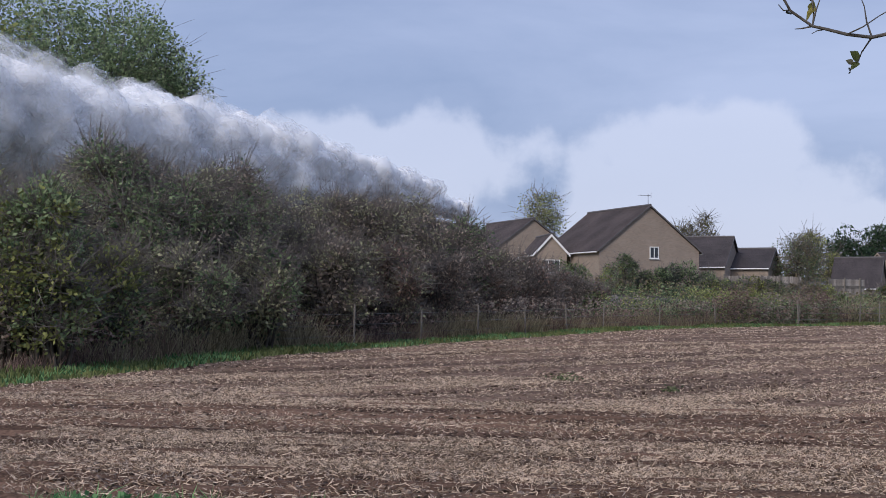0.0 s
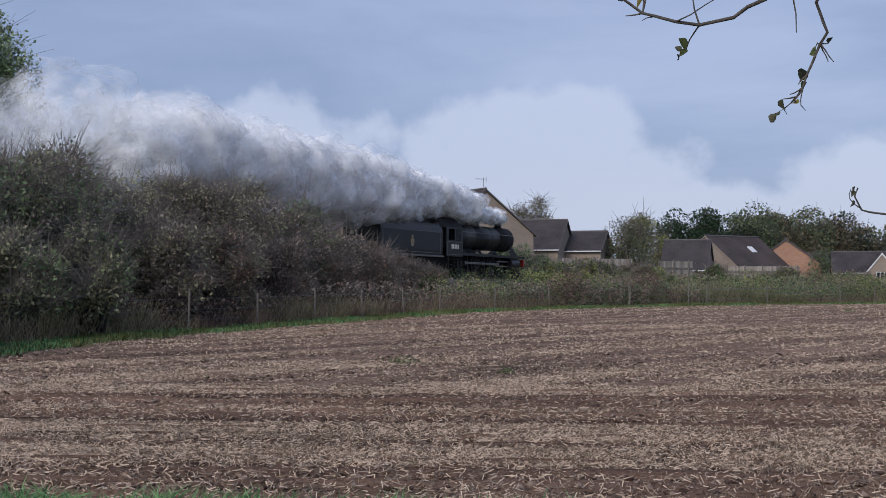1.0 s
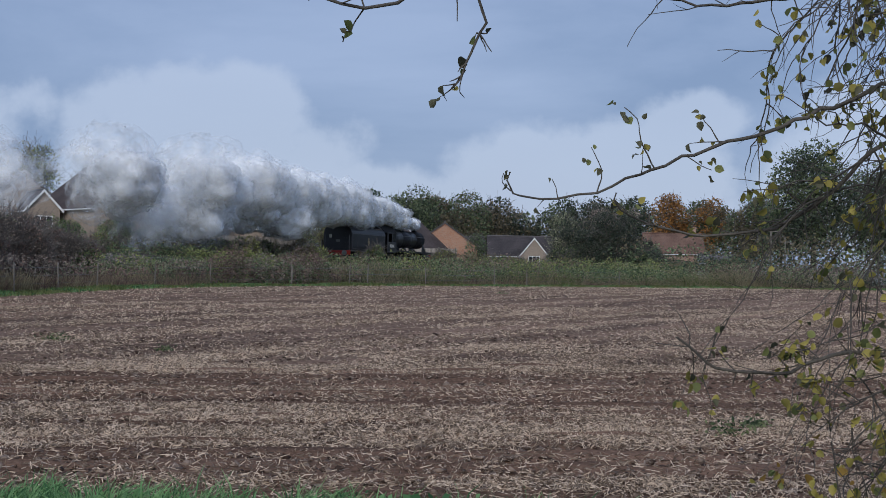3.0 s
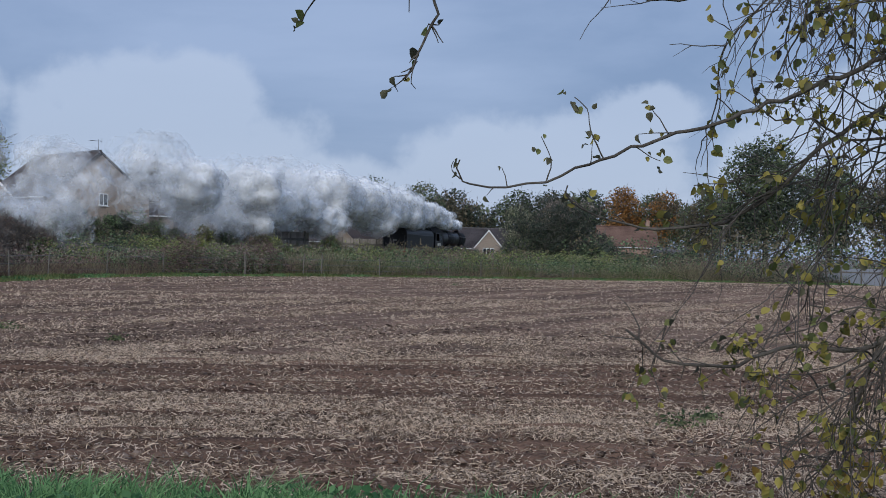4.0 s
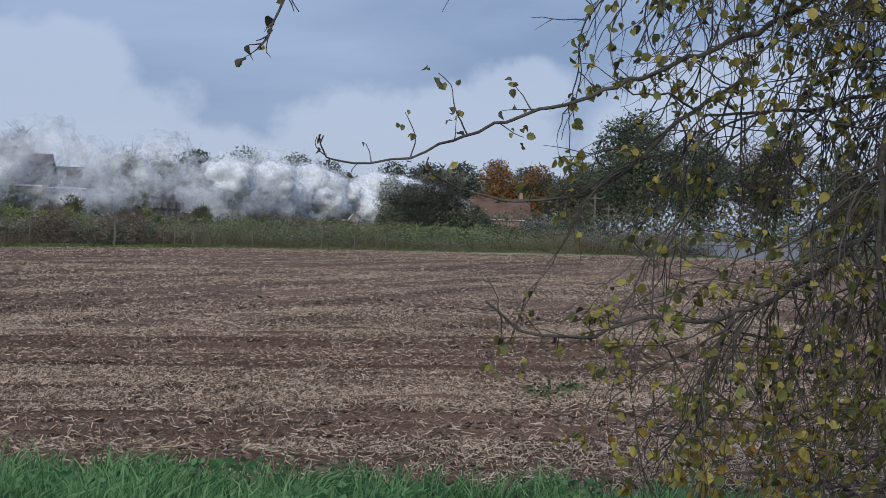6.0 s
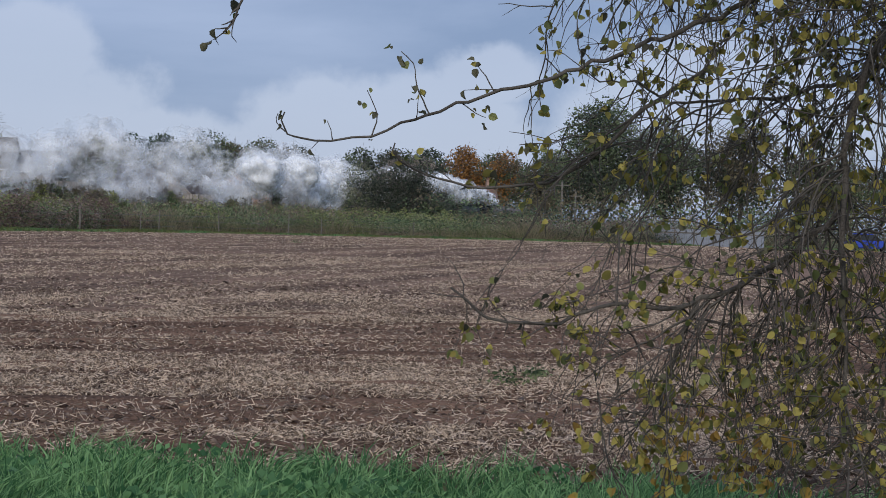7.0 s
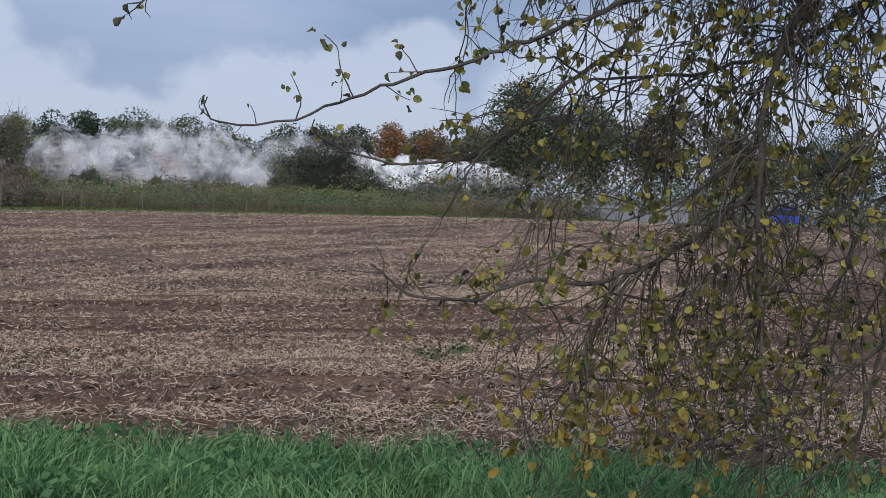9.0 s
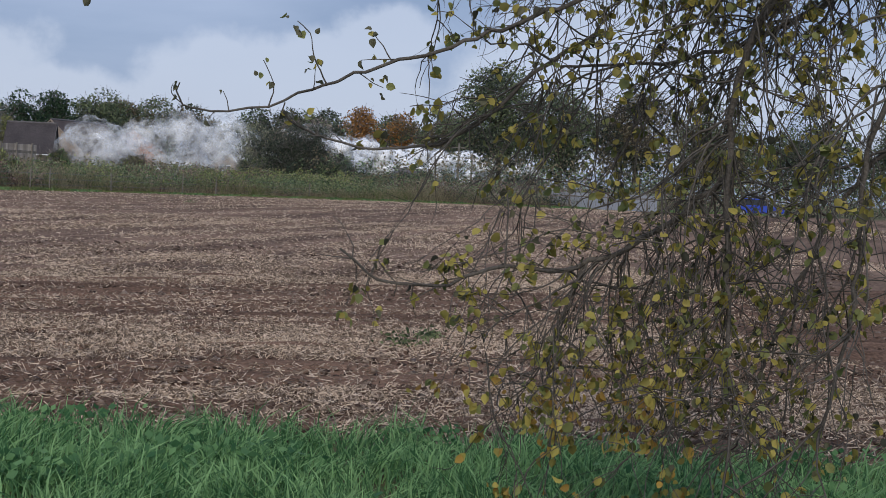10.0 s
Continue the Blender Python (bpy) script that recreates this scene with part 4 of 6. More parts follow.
rod(bm, (5.7, 0, 3.4), (5.7, 0, 3.72), 0.36, 0.33, 16)
bmesh.ops.create_uvsphere(bm, u_segments=16, v_segments=8, radius=0.33, matrix=pose(5.7, 0, 3.72) @ Matrix.Diagonal((1, 1, 0.45, 1)))
part("dome", bm, M_BLACK, loco, smooth=True)
bm = bmesh.new()
rod(bm, (4.1, 0, 3.4), (4.1, 0, 3.66), 0.27, 0.25, 14)
part("top_feed", bm, M_BLACK, loco)
for sy in (-0.2, 0.2):
    bm = bmesh.new()
    rod(bm, (2.9, sy, 3.45), (2.9, sy, 3.72), 0.07, 0.05, 8)
    part("safety_valve", bm, M_GEAR, loco)
# cab
bm = bmesh.new()
for s in (-1, 1):
    y0, y1 = (s * 1.30, s * 1.26)
    lo, hi = min(y0, y1), max(y0, y1)
    box(bm, 0.0, 2.05, lo, hi, 1.30, 2.30)
    box(bm, 0.0, 0.28, lo, hi, 2.30, 3.02)
    box(bm, 1.02, 1.16, lo, hi, 2.30, 3.02)
    box(bm, 1.80, 2.05, lo, hi, 2.30, 3.02)
    box(bm, 0.0, 2.05, lo, hi, 3.02, 3.14)
box(bm, 1.98, 2.05, -1.26, 1.26, 1.30, 3.14)
cab = part("cab", bm, M_BLACK, loco, "riveted black cab side sheets")
for s in (-1, 1):
    bm = bmesh.new()
    box(bm, 1.18, 1.78, s * 1.275 - 0.008, s * 1.275 + 0.008, 2.32, 3.0)
    part("window", bm, M_GLASS, cab, "cab side window")
    bm = bmesh.new()
    for k in range(5):
        box(bm, 0.62 + k * 0.19, 0.75 + k * 0.19, s * 1.306 - 0.004, s * 1.306 + 0.004, 1.78, 2.06)
    part("number_bars", bm, M_NUMBER, cab, "cream painted bars")
    bm = bmesh.new()
    for a in ((0.10, 1.95, 2.20, 2.225), (0.10, 1.95, 1.40, 1.425), (0.10, 0.125, 1.42, 2.21), (1.925, 1.95, 1.42, 2.21)):
        box(bm, a[0], a[1], s * 1.304 - 0.003, s * 1.304 + 0.003, a[2], a[3])
    part("lining", bm, M_LINING, cab, "pale painted lining")
bm = bmesh.new()
arc = [(1.36 * math.sin(a), 2.50 + 1.36 * math.cos(a) * 1.0) for a in np.linspace(-1.08, 1.08, 15)]
a0 = [bm.verts.new((-0.55, y, z)) for y, z in arc]
a1 = [bm.verts.new((2.15, y, z)) for y, z in arc]
b0 = [bm.verts.new((-0.55, y, z - 0.06)) for y, z in arc]
b1 = [bm.verts.new((2.15, y, z - 0.06)) for y, z in arc]
for k in range(14):
    bm.faces.new((a0[k], a0[k + 1], a1[k + 1], a1[k]))
    bm.faces.new((b0[k], b1[k], b1[k + 1], b0[k + 1]))
    bm.faces.new((a0[k], b0[k], b0[k + 1], a0[k + 1]))
    bm.faces.new((a1[k], a1[k + 1], b1[k + 1], b1[k]))
bm.faces.new((a0[0], a1[0], b1[0], b0[0])), bm.faces.new((a0[-1], b0[-1], b1[-1], a1[-1]))
part("cab_roof", bm, M_SOOT, loco, "domed cab roof", smooth=False)
# running plate, valance, steps
for s in (-1, 1):
    bm = bmesh.new()
    box(bm, 1.9, 10.4, s * 0.98 - 0.32, s * 0.98 + 0.32, 1.52, 1.57)
    box(bm, 1.9, 10.4, s * 1.27 - 0.02, s * 1.27 + 0.02, 1.40, 1.52)
    part("running_plate", bm, M_BLACK, loco)
    bm = bmesh.new()
    box(bm, 1.9, 10.4, s * 1.293 - 0.004, s * 1.293 + 0.004, 1.53, 1.56)
    part("plate_edge", bm, M_LINING, loco, "pale lined edge")
    bm = bmesh.new()
    rod(bm, (2.2, s * 0.93, 2.95), (9.6, s * 0.88, 2.95), 0.022, sides=6)
    part("handrail", bm, M_GEAR, loco, "steel handrail")
    bm = bmesh.new()
    prism(bm, [(9.4, 1.57), (10.3, 1.57), (10.3, 1.62), (9.55, 2.3), (9.4, 2.3)], s * 0.7 - 0.02, s * 0.7 + 0.02)
    part("footplate_bracket", bm, M_BLACK, loco)
    bm = bmesh.new()
    rod(bm, (8.55, s * 1.02, 0.98), (9.65, s * 1.02, 1.05), 0.36, sides=18)
    rod(bm, (8.5, s * 1.02, 1.36), (9.7, s * 1.02, 1.42), 0.17, sides=12)
    part("cylinder", bm, M_BLACK, loco, smooth=False)
    bm = bmesh.new()
    rod(bm, (9.75, s * 0.45, 2.35), (10.2, s * 0.95, 1.58), 0.025, sides=6)
    part("lamp_rod", bm, M_LINING, loco, "pale stay rod")
    bm = bmesh.new()
    rod(bm, (10.4, s * 0.87, 1.06), (10.8, s * 0.87, 1.06), 0.09, sides=10)
    rod(bm, (10.8, s * 0.87, 1.06), (10.86, s * 0.87, 1.06), 0.23, sides=16)
    part("buffer", bm, M_GEAR, loco, "steel buffer")
    bm = bmesh.new()
    box(bm, 7.0, 8.6, s * 1.02 - 0.06, s * 1.02 + 0.06, 1.12, 1.2)
    box(bm, 7.0, 8.6, s * 1.02 - 0.06, s * 1.02 + 0.06, 0.8, 0.88)
    part("slide_bar", bm, M_GEAR, loco, "bright steel slide bars")
    bm = bmesh.new()
    for k in range(3):
        box(bm, 0.35, 0.75, s * 1.25 - 0.1, s * 1.25 + 0.1, 0.45 + 0.33 * k, 0.48 + 0.33 * k)
    box(bm, 0.33, 0.37, s * 1.2 - 0.05, s * 1.2 + 0.05, 0.45, 1.35)
    box(bm, 0.73, 0.77, s * 1.2 - 0.05, s * 1.2 + 0.05, 0.45, 1.35)
    part("cab_step", bm, M_BLACK, loco)
bm = bmesh.new()
box(bm, 10.3, 10.42, -1.25, 1.25, 0.86, 1.34, 0.01)
part("buffer_beam", bm, M_REDBEAM, loco, "red front buffer beam")
bm = bmesh.new()
for s in (-1, 1):
    box(bm, 0.2, 10.3, s * 0.6 - 0.02, s * 0.6 + 0.02, 0.75, 1.5)
box(bm, 1.9, 4.4, -0.55, 0.55, 0.62, 1.9)
part("frame", bm, M_SOOT, loco, "engine main frames and ashpan")
DRIVE = wheel_mesh("driving_wheel", 0.915, 19, 0.33)
SMALL = wheel_mesh("bogie_wheel", 0.50, 10)
TENDER_W = wheel_mesh("tender_wheel", 0.65, 12)
for s in (-1, 1):
    for wx in (2.55, 4.75, 6.85):
        SPIN.append((child("driving_wheel", DRIVE, loco, m=pose(wx, s * 0.80, 0.915)), wx, s * 0.80, 0.915))
    for wx in (8.15, 10.05):
        SPIN.append((child("bogie_wheel", SMALL, loco, m=pose(wx, s * 0.78, 0.50)), wx, s * 0.78, 0.50))
RODS = []
for s in (-1, 1):
    bm = bmesh.new()
    box(bm, -2.3, 2.2, -0.035, 0.035, -0.07, 0.07, 0.01)
    for ex in (-2.2, 0.0, 2.1):
        rod(bm, (ex, -0.06, 0), (ex, 0.06, 0), 0.13, sides=12)
    RODS.append((part("coupling_rod", bm, M_GEAR, loco, "bright steel coupling rod"), 4.75, s * 0.96, s))

tender = thing("tender", "black high-sided tender loaded with coal", "tender")
# lengths run forward from the tank's back
bm = bmesh.new()
side = [(-1.30, 1.30), (-1.32, 1.6), (-1.32, 2.75), (-1.27, 3.0), (-1.12, 3.22), (-0.95, 3.32), (0.95, 3.32), (1.12, 3.22), (1.27, 3.0), (1.32, 2.75), (1.32, 1.6), (1.30, 1.30)]
a = [bm.verts.new((0.0, y, z)) for y, z in side]
b = [bm.verts.new((7.15, y, z)) for y, z in side]
bm.faces.new(a[::-1]), bm.faces.new(b)
for k in range(len(a)):
    bm.faces.new((a[k - 1], a[k], b[k], b[k - 1]))
tank = part("tank", bm, M_BLACK, tender, "flat riveted black tank sides with curved tops")
bm = bmesh.new()
back = [(1.0 * math.sin(t) * 1.02, 3.18 + 0.50 * math.cos(t)) for t in np.linspace(-1.45, 1.45, 13)]
a = [bm.verts.new((0.9, y, z)) for y, z in back]
b = [bm.verts.new((2.0, y, z + 0.02)) for y, z in back]
bm.faces.new(a[::-1]), bm.faces.new(b)
for k in range(len(a)):
    bm.faces.new((a[k - 1], a[k], b[k], b[k - 1]))
part("coal_bulkhead", bm, M_BLACK, tender, "rounded coal bulkhead")
rng = np.random.default_rng(8)
bm = bmesh.new()
bmesh.ops.create_grid(bm, x_segments=40, y_segments=14, size=0.5, matrix=pose(4.6, 0, 3.3) @ Matrix.Diagonal((5.0, 1.9, 1, 1)))
for v in bm.verts:
    v.co.z += 0.36 * (1 - (v.co.y / 0.98) ** 2) + 0.16 * noise.noise(v.co * 2.4) + 0.06 * noise.noise(v.co * 9)
part("coal", bm, M_COAL, tender, "heaped coal load")
for s in (-1, 1):
    bm = bmesh.new()
    for a in ((0.25, 6.9, 1.42, 1.455), (0.25, 6.9, 2.72, 2.745), (0.25, 0.285, 1.45, 2.73), (6.865, 6.9, 1.45, 2.73)):
        box(bm, a[0], a[1], s * 1.324 - 0.003, s * 1.324 + 0.003, a[2], a[3])
    part("lining", bm, M_LINING, tank, "thin pale lining")
    bm = bmesh.new()
    for dx, dz, w, h in ((0, 0, 0.42, 0.22), (0, 0.24, 0.2, 0.26), (0, -0.22, 0.26, 0.2)):
        box(bm, 3.55 + dx - w / 2, 3.55 + dx + w / 2, s * 1.326 - 0.003, s * 1.326 + 0.003, 2.08 + dz - h / 2, 2.08 + dz + h / 2)
    part("crest", bm, M_CREST, tank, "faded gold and cream crest")
    bm = bmesh.new()
    box(bm, -0.05, 7.3, s * 1.22 - 0.12, s * 1.22 + 0.12, 1.20, 1.30)
    part("sole_bar", bm, M_LINING, tender, "pale edged footplate")
    bm = bmesh.new()
    box(bm, 0.2, 7.1, s * 1.05 - 0.03, s * 1.05 + 0.03, 0.62, 1.2)
    part("frame", bm, M_SOOT, tender)
    for wx in (1.3, 3.6, 5.9):
        SPIN.append((child("tender_wheel", TENDER_W, tender, m=pose(wx, s * 0.80, 0.65)), wx, s * 0.80, 0.65))
        bm = bmesh.new()
        box(bm, wx - 0.2, wx + 0.2, s * 1.14 - 0.07, s * 1.14 + 0.07, 0.42, 0.86, 0.03)
        part("axle_box", bm, M_BLACK, tender)
    bm = bmesh.new()
    rod(bm, (-0.45, s * 0.87, 1.06), (-0.05, s * 0.87, 1.06), 0.09, sides=10)
    rod(bm, (-0.5, s * 0.87, 1.06), (-0.45, s * 0.87, 1.06), 0.23, sides=16)
    part("buffer", bm, M_GEAR, tender, "steel buffer")
    bm = bmesh.new()
    rod(bm, (-0.1, s * 1.15, 1.3), (-0.1, s * 1.15, 2.6), 0.02, sides=6)
    part("handrail", bm, M_GEAR, tender)
bm = bmesh.new()
box(bm, -0.10, -0.005, -1.25, 1.25, 0.86, 1.28, 0.01)
part("buffer_beam", bm, M_REDBEAM, tender, "red rear buffer beam")
bm = bmesh.new()
box(bm, -0.16, -0.004, 0.55, 0.72, 2.35, 2.62, 0.01)
part("lamp", bm, M_NUMBER, tender, "white tail lamp")
bm = bmesh.new()
box(bm, -0.05, -0.004, -0.22, 0.14, 2.0, 2.2, 0.005)
part("plate", bm, M_LINING, tender, "small pale plate")
for k in range(4):
    bm = bmesh.new()
    box(bm, -0.12, -0.004, -0.95, -0.65, 1.5 + 0.42 * k, 1.53 + 0.42 * k)
    part("step", bm, M_BLACK, tender)


def run(t):
    """How far the tender's back has come along the line."""
    return 22.97 * (t - 1.6) + 0.043 * (t - 1.6) ** 2


def on_rails(s, ahead):
    """The pose of a vehicle whose back stands at s and which bears on the rails ahead of that."""
    a, _ = track(s)
    b, _ = track(s + ahead)
    d = b - a
    return Matrix.Translation(a) @ Matrix.Rotation(math.atan2(d.y, d.x), 4, "Z") @ Matrix.Rotation(-math.atan2(d.z, math.hypot(d.x, d.y)), 4, "Y")


# ---- steam: rigid puffs of fine white mist, shed by the engine and left drifting over the line ----
scene.cycles.transparent_max_bounces = 96


def steam_material(name, lo, hi, thin, thick):
    """White mist, uneven in thickness."""
    m = bpy.data.materials.new(name)
    m.use_nodes = True
    n, l = m.node_tree.nodes, m.node_tree.links
    n.remove(n["Principled BSDF"])
    dif, tra, clear = n.new("ShaderNodeBsdfDiffuse"), n.new("ShaderNodeBsdfTranslucent"), n.new("ShaderNodeBsdfTransparent")
    for s_ in (dif, tra):
        s_.inputs[0].default_value = (0.98, 0.985, 0.99, 1)
    body, mix = n.new("ShaderNodeMixShader"), n.new("ShaderNodeMixShader")
    body.inputs[0].default_value = 0.12
    l.new(dif.outputs[0], body.inputs[1])
    l.new(tra.outputs[0], body.inputs[2])
    co, tex, mr = n.new("ShaderNodeTexCoord"), n.new("ShaderNodeTexNoise"), n.new("ShaderNodeMapRange")
    tex.inputs["Scale"].default_value, tex.inputs["Detail"].default_value, tex.inputs["Roughness"].default_value = 0.8, 4, 0.55
    l.new(co.outputs["Object"], tex.inputs["Vector"])
    l.new(tex.outputs[0], mr.inputs["Value"])
    mr.interpolation_type = "SMOOTHSTEP"
    for k, v in (("From Min", lo), ("From Max", hi), ("To Min", thin), ("To Max", thick)):
        mr.inputs[k].default_value = v
    l.new(mr.outputs[0], mix.inputs[0])
    l.new(clear.outputs[0], mix.inputs[1])
    l.new(body.outputs[0], mix.inputs[2])
    l.new(mix.outputs[0], n["Material Output"].inputs["Surface"])
    return m


M_STEAM_CLOSE = steam_material("close white steam", 0.30, 0.50, 0.82, 1.0)
M_STEAM_RIM = steam_material("thinning steam", 0.36, 0.66, 0.03, 0.34)
M_STEAM_WISP = steam_material("drifting wisps of steam", 0.40, 0.70, 0.0, 0.26)


def billows(q):
    """How far a billowing face stands out there: rounded lobes with creases between them."""
    return 0.34 * noise.noise(q * 0.9) - 0.28 * abs(noise.noise(q * 1.5)) - 0.14 * abs(noise.noise(q * 3.1)) - 0.05 * abs(noise.noise(q * 6.4))


def puff_mesh(name, r, seed, mat, skins, squash=0.82):
    """Billowing skins of mist round one another."""
    bm = bmesh.new()
    for skin in skins:
        made = bmesh.ops.create_icosphere(bm, subdivisions=4, radius=1.0)
        for v in made["verts"]:
            u = v.co.normalized()
            v.co = u * r * skin * (1.0 + billows(u * 1.5 + Vector((seed, 0, 2.2 * abs(skin - 0.8)))))
            v.co.z *= squash
    for f in bm.faces:
        f.smooth = True
    me = bpy.data.meshes.new(name)
    bm.to_mesh(me)
    bm.free()
    me.materials.append(mat)
    return me


PUFFS, PUFF_MESHES = [], {}
# size, and whether it is a thin wisp
for r_, wisp_ in ((0.7, False), (1.5, False), (2.3, False), (2.4, True), (3.2, True)):
    PUFF_MESHES[r_] = []
    for k in range(3):
        seed_ = 7.3 * k + r_ * 5
        if wisp_:
            PUFF_MESHES[r_].append((puff_mesh("puff", r_, seed_, M_STEAM_WISP, (1.1, 0.95, 0.8, 0.62, 0.42)), None))
        else:
            PUFF_MESHES[r_].append((puff_mesh("puff", r_, seed_, M_STEAM_RIM, (1.16, 1.06, 0.99)), puff_mesh("puff_core", r_, seed_, M_STEAM_CLOSE, (0.93,))))
rng = random.Random(21)


def add_puff(k, r, t, behind, over, rest, side, slow):
    mist_me, core_me = PUFF_MESHES[r][k % 3]
    ob = new("steam_puff", mist_me)
    if core_me:
        child("puff_core", core_me, ob)
    tagged(ob, "white puff of steam hanging over the railway" if core_me else "thin white wisp of steam drifting by the railway", "steam", "steam plume")
    PUFFS.append((ob, t, behind, over, rest, side, rng.uniform(0, 360), slow))


# the head of the plume, which the engine carries along
for k in range(14):
    f = k / 13
    add_puff(k, 0.7 if f < 0.30 else 1.5, 14.0, 0.1 + 13 * f, 4.2 + 1.3 * f, 5.0, rng.uniform(-0.3, 0.3), 12.0)
# what is left behind: size, first and last release, gap, nearest and farthest metres behind the chimney, lowest and highest rest, lag in m/s
for r, t0, t1, gap, b0, b1, low, high, slow in ((1.5, -1.0, 11, 0.5, 10, 22, 2.9, 6.6, 6.8), (2.3, -1.4, 12, 0.42, 14, 34, 2.6, 6.2, 7.4), (2.4, -3.0, 4.5, 0.6, 22, 36, 0.8, 6.0, 10.4), (3.2, -3.2, 4.5, 0.8, 24, 42, 1.2, 6.4, 10.6)):
    t, k = t0, 0
    while t < t1:
        f = (k * 0.618) % 1.0
        g = (k * 0.381 + 0.3) % 1.0
        add_puff(k, r, t, b0 + (b1 - b0) * f, 5.0 + 0.9 * f + rng.uniform(-0.5, 0.5), low + (high - low) * g, rng.uniform(-2.6, 0.9), slow * rng.uniform(0.9, 1.08))
        t += gap * rng.uniform(0.7, 1.3)
        k += 1

# ---- rough growth between the field and the line ----
EDGE_LEN = [0.0]
for (ax, ay), (bx, by) in zip(FIELD_EDGE, FIELD_EDGE[1:]):
    EDGE_LEN.append(EDGE_LEN[-1] + math.hypot(bx - ax, by - ay))


def along_edge(s, out):
    """A place s metres along the field's margin from its start, out metres beyond it."""
    for k in range(len(EDGE_LEN) - 1):
        if s <= EDGE_LEN[k + 1] or k == len(EDGE_LEN) - 2:
            (ax, ay), (bx, by) = FIELD_EDGE[k], FIELD_EDGE[k + 1]
            f = (s - EDGE_LEN[k]) / (EDGE_LEN[k + 1] - EDGE_LEN[k])
            ux, uy = (bx - ax) / (EDGE_LEN[k + 1] - EDGE_LEN[k]), (by - ay) / (EDGE_LEN[k + 1] - EDGE_LEN[k])
            return ax + f * (bx - ax) - uy * out, ay + f * (by - ay) + ux * out


def growth(name, label, s0, s1, o0, o1, height, n, leaf, mats, seed, patch=0.12, slim=0.55, upright=False, ragged=0.45, thin=0.0):
    """A belt of growth along the margin, uneven in height and in places sparse: ONE object of stuff for each colour."""
    rng = np.random.default_rng(seed)
    places = []
    while len(places) < n:
        s, o = rng.uniform(s0, s1), rng.uniform(o0, o1)
        lump = noise.noise((s * patch, o * patch * 2, seed)) + 0.5 * noise.noise((s * patch * 4, o * patch * 5, seed + 9))
        if lump < thin - 0.55:
            continue
        x, y = along_edge(s, o)
        h = height * max(0.15, 1 + ragged * 1.6 * lump)
        places.append((x, y, ground_z(x, y), h, lump))
    p = np.array(places)
    pick = rng.random(n)
    tone = ((p[:, 4] * 1.5 + rng.normal(size=n) * 0.13 + 0.5).clip(0, 0.999) * len(mats)).astype(int)
    belt = thing(name, label, "vegetation", kind="stuff")
    for k, mat in enumerate(mats):
        q = p[tone == k]
        if not len(q):
            continue
        if upright:
            base = q[:, :3]
            lean = rng.normal(size=(len(q), 3)) * 0.42
            top = base + np.stack([lean[:, 0], lean[:, 1], np.ones(len(q))], 1) * (q[:, 3] * rng.uniform(0.45, 1.05, len(q)))[:, None]
            v, f = twig_strips(base, top, leaf, leaf * 0.3)
        else:
            at = q[:, :3].copy()
            at[:, 2] += q[:, 3] * rng.random(len(q)) ** 0.7
            v, f = leaf_quads(rng, at, leaf, 0.1, slim)
        tagged(child("greenery", mesh_np("greenery", v, f, mat), belt), kind="stuff")
    return belt


# lengths along the margin: 80 is the hedge's near end, 150 its far end
growth("field_margin", "strip of short green grass along the field's margin", 55, 215, -0.5, 1.3, 0.16, 26000, 0.03, (M_MARGIN, M_GRASS, M_MARGIN), 11, upright=True)
growth("hedge_foot", "russet stems and dead grass at the hedge's foot", 55, 126, 0.9, 3.0, 0.65, 13000, 0.014, (M_RUSSET, M_DRY, M_RUSSET, M_DRY), 12, upright=True, ragged=0.7)
growth("hedge_undergrowth", "dark brown undergrowth under the hedge", 55, 135, 1.6, 5.0, 1.3, 26000, 0.14, (M_RUSSET, M_HAW, M_RUSSET, M_HAWBROWN), 13)
growth("bramble_bank", "tangled brambles on the railway bank", 120, 172, 1.4, 12.0, 1.3, 40000, 0.14, (M_BRAMBLE, M_HAWGREEN, M_BRAMBLE, M_YELLOW), 14, patch=0.13, ragged=0.8)
growth("hedge_low", "low russet brown hedge along the field", 124, 140, 1.2, 3.4, 1.25, 13000, 0.14, (M_RUSSET, M_HAWBROWN, M_HAWGREEN, M_RUSSET), 15, ragged=0.8, patch=0.3)
growth("tall_dry_grass", "tall dry grass along the railway", 136, 200, 1.2, 9.0, 0.75, 24000, 0.015, (M_RUSSET, M_DRY, M_DRY, M_MARGIN, M_DRY), 16, upright=True, ragged=1.1, patch=0.11)
growth("weedy_growth", "weedy green growth along the railway", 136, 215, 1.2, 12.0, 0.95, 30000, 0.13, (M_BRAMBLE, M_DRY, M_HAWGREEN, M_RUSSET), 17, thin=0.3, patch=0.12, ragged=1.0)
growth("bank_grass", "rough grass on the bank below the houses", 125, 215, 13.0, 30.0, 1.4, 30000, 0.2, (M_BRAMBLE, M_DRY, M_HAWGREEN, M_BROWNTREE), 18, thin=0.1)
growth("far_hedge", "dark clipped hedge along the field's far end", 176, 330, 1.0, 3.4, 1.5, 34000, 0.16, (M_DARKTREE, M_HAWBROWN, M_HAWGREEN, M_RUSSET), 19, ragged=0.7, patch=0.2)
growth("scrub_belt", "belt of dark scrub beyond the line", 176, 330, 8.0, 30.0, 3.0, 30000, 0.28, (M_DARKTREE, M_HAWGREEN, M_BROWNTREE), 20, patch=0.06, ragged=0.6)

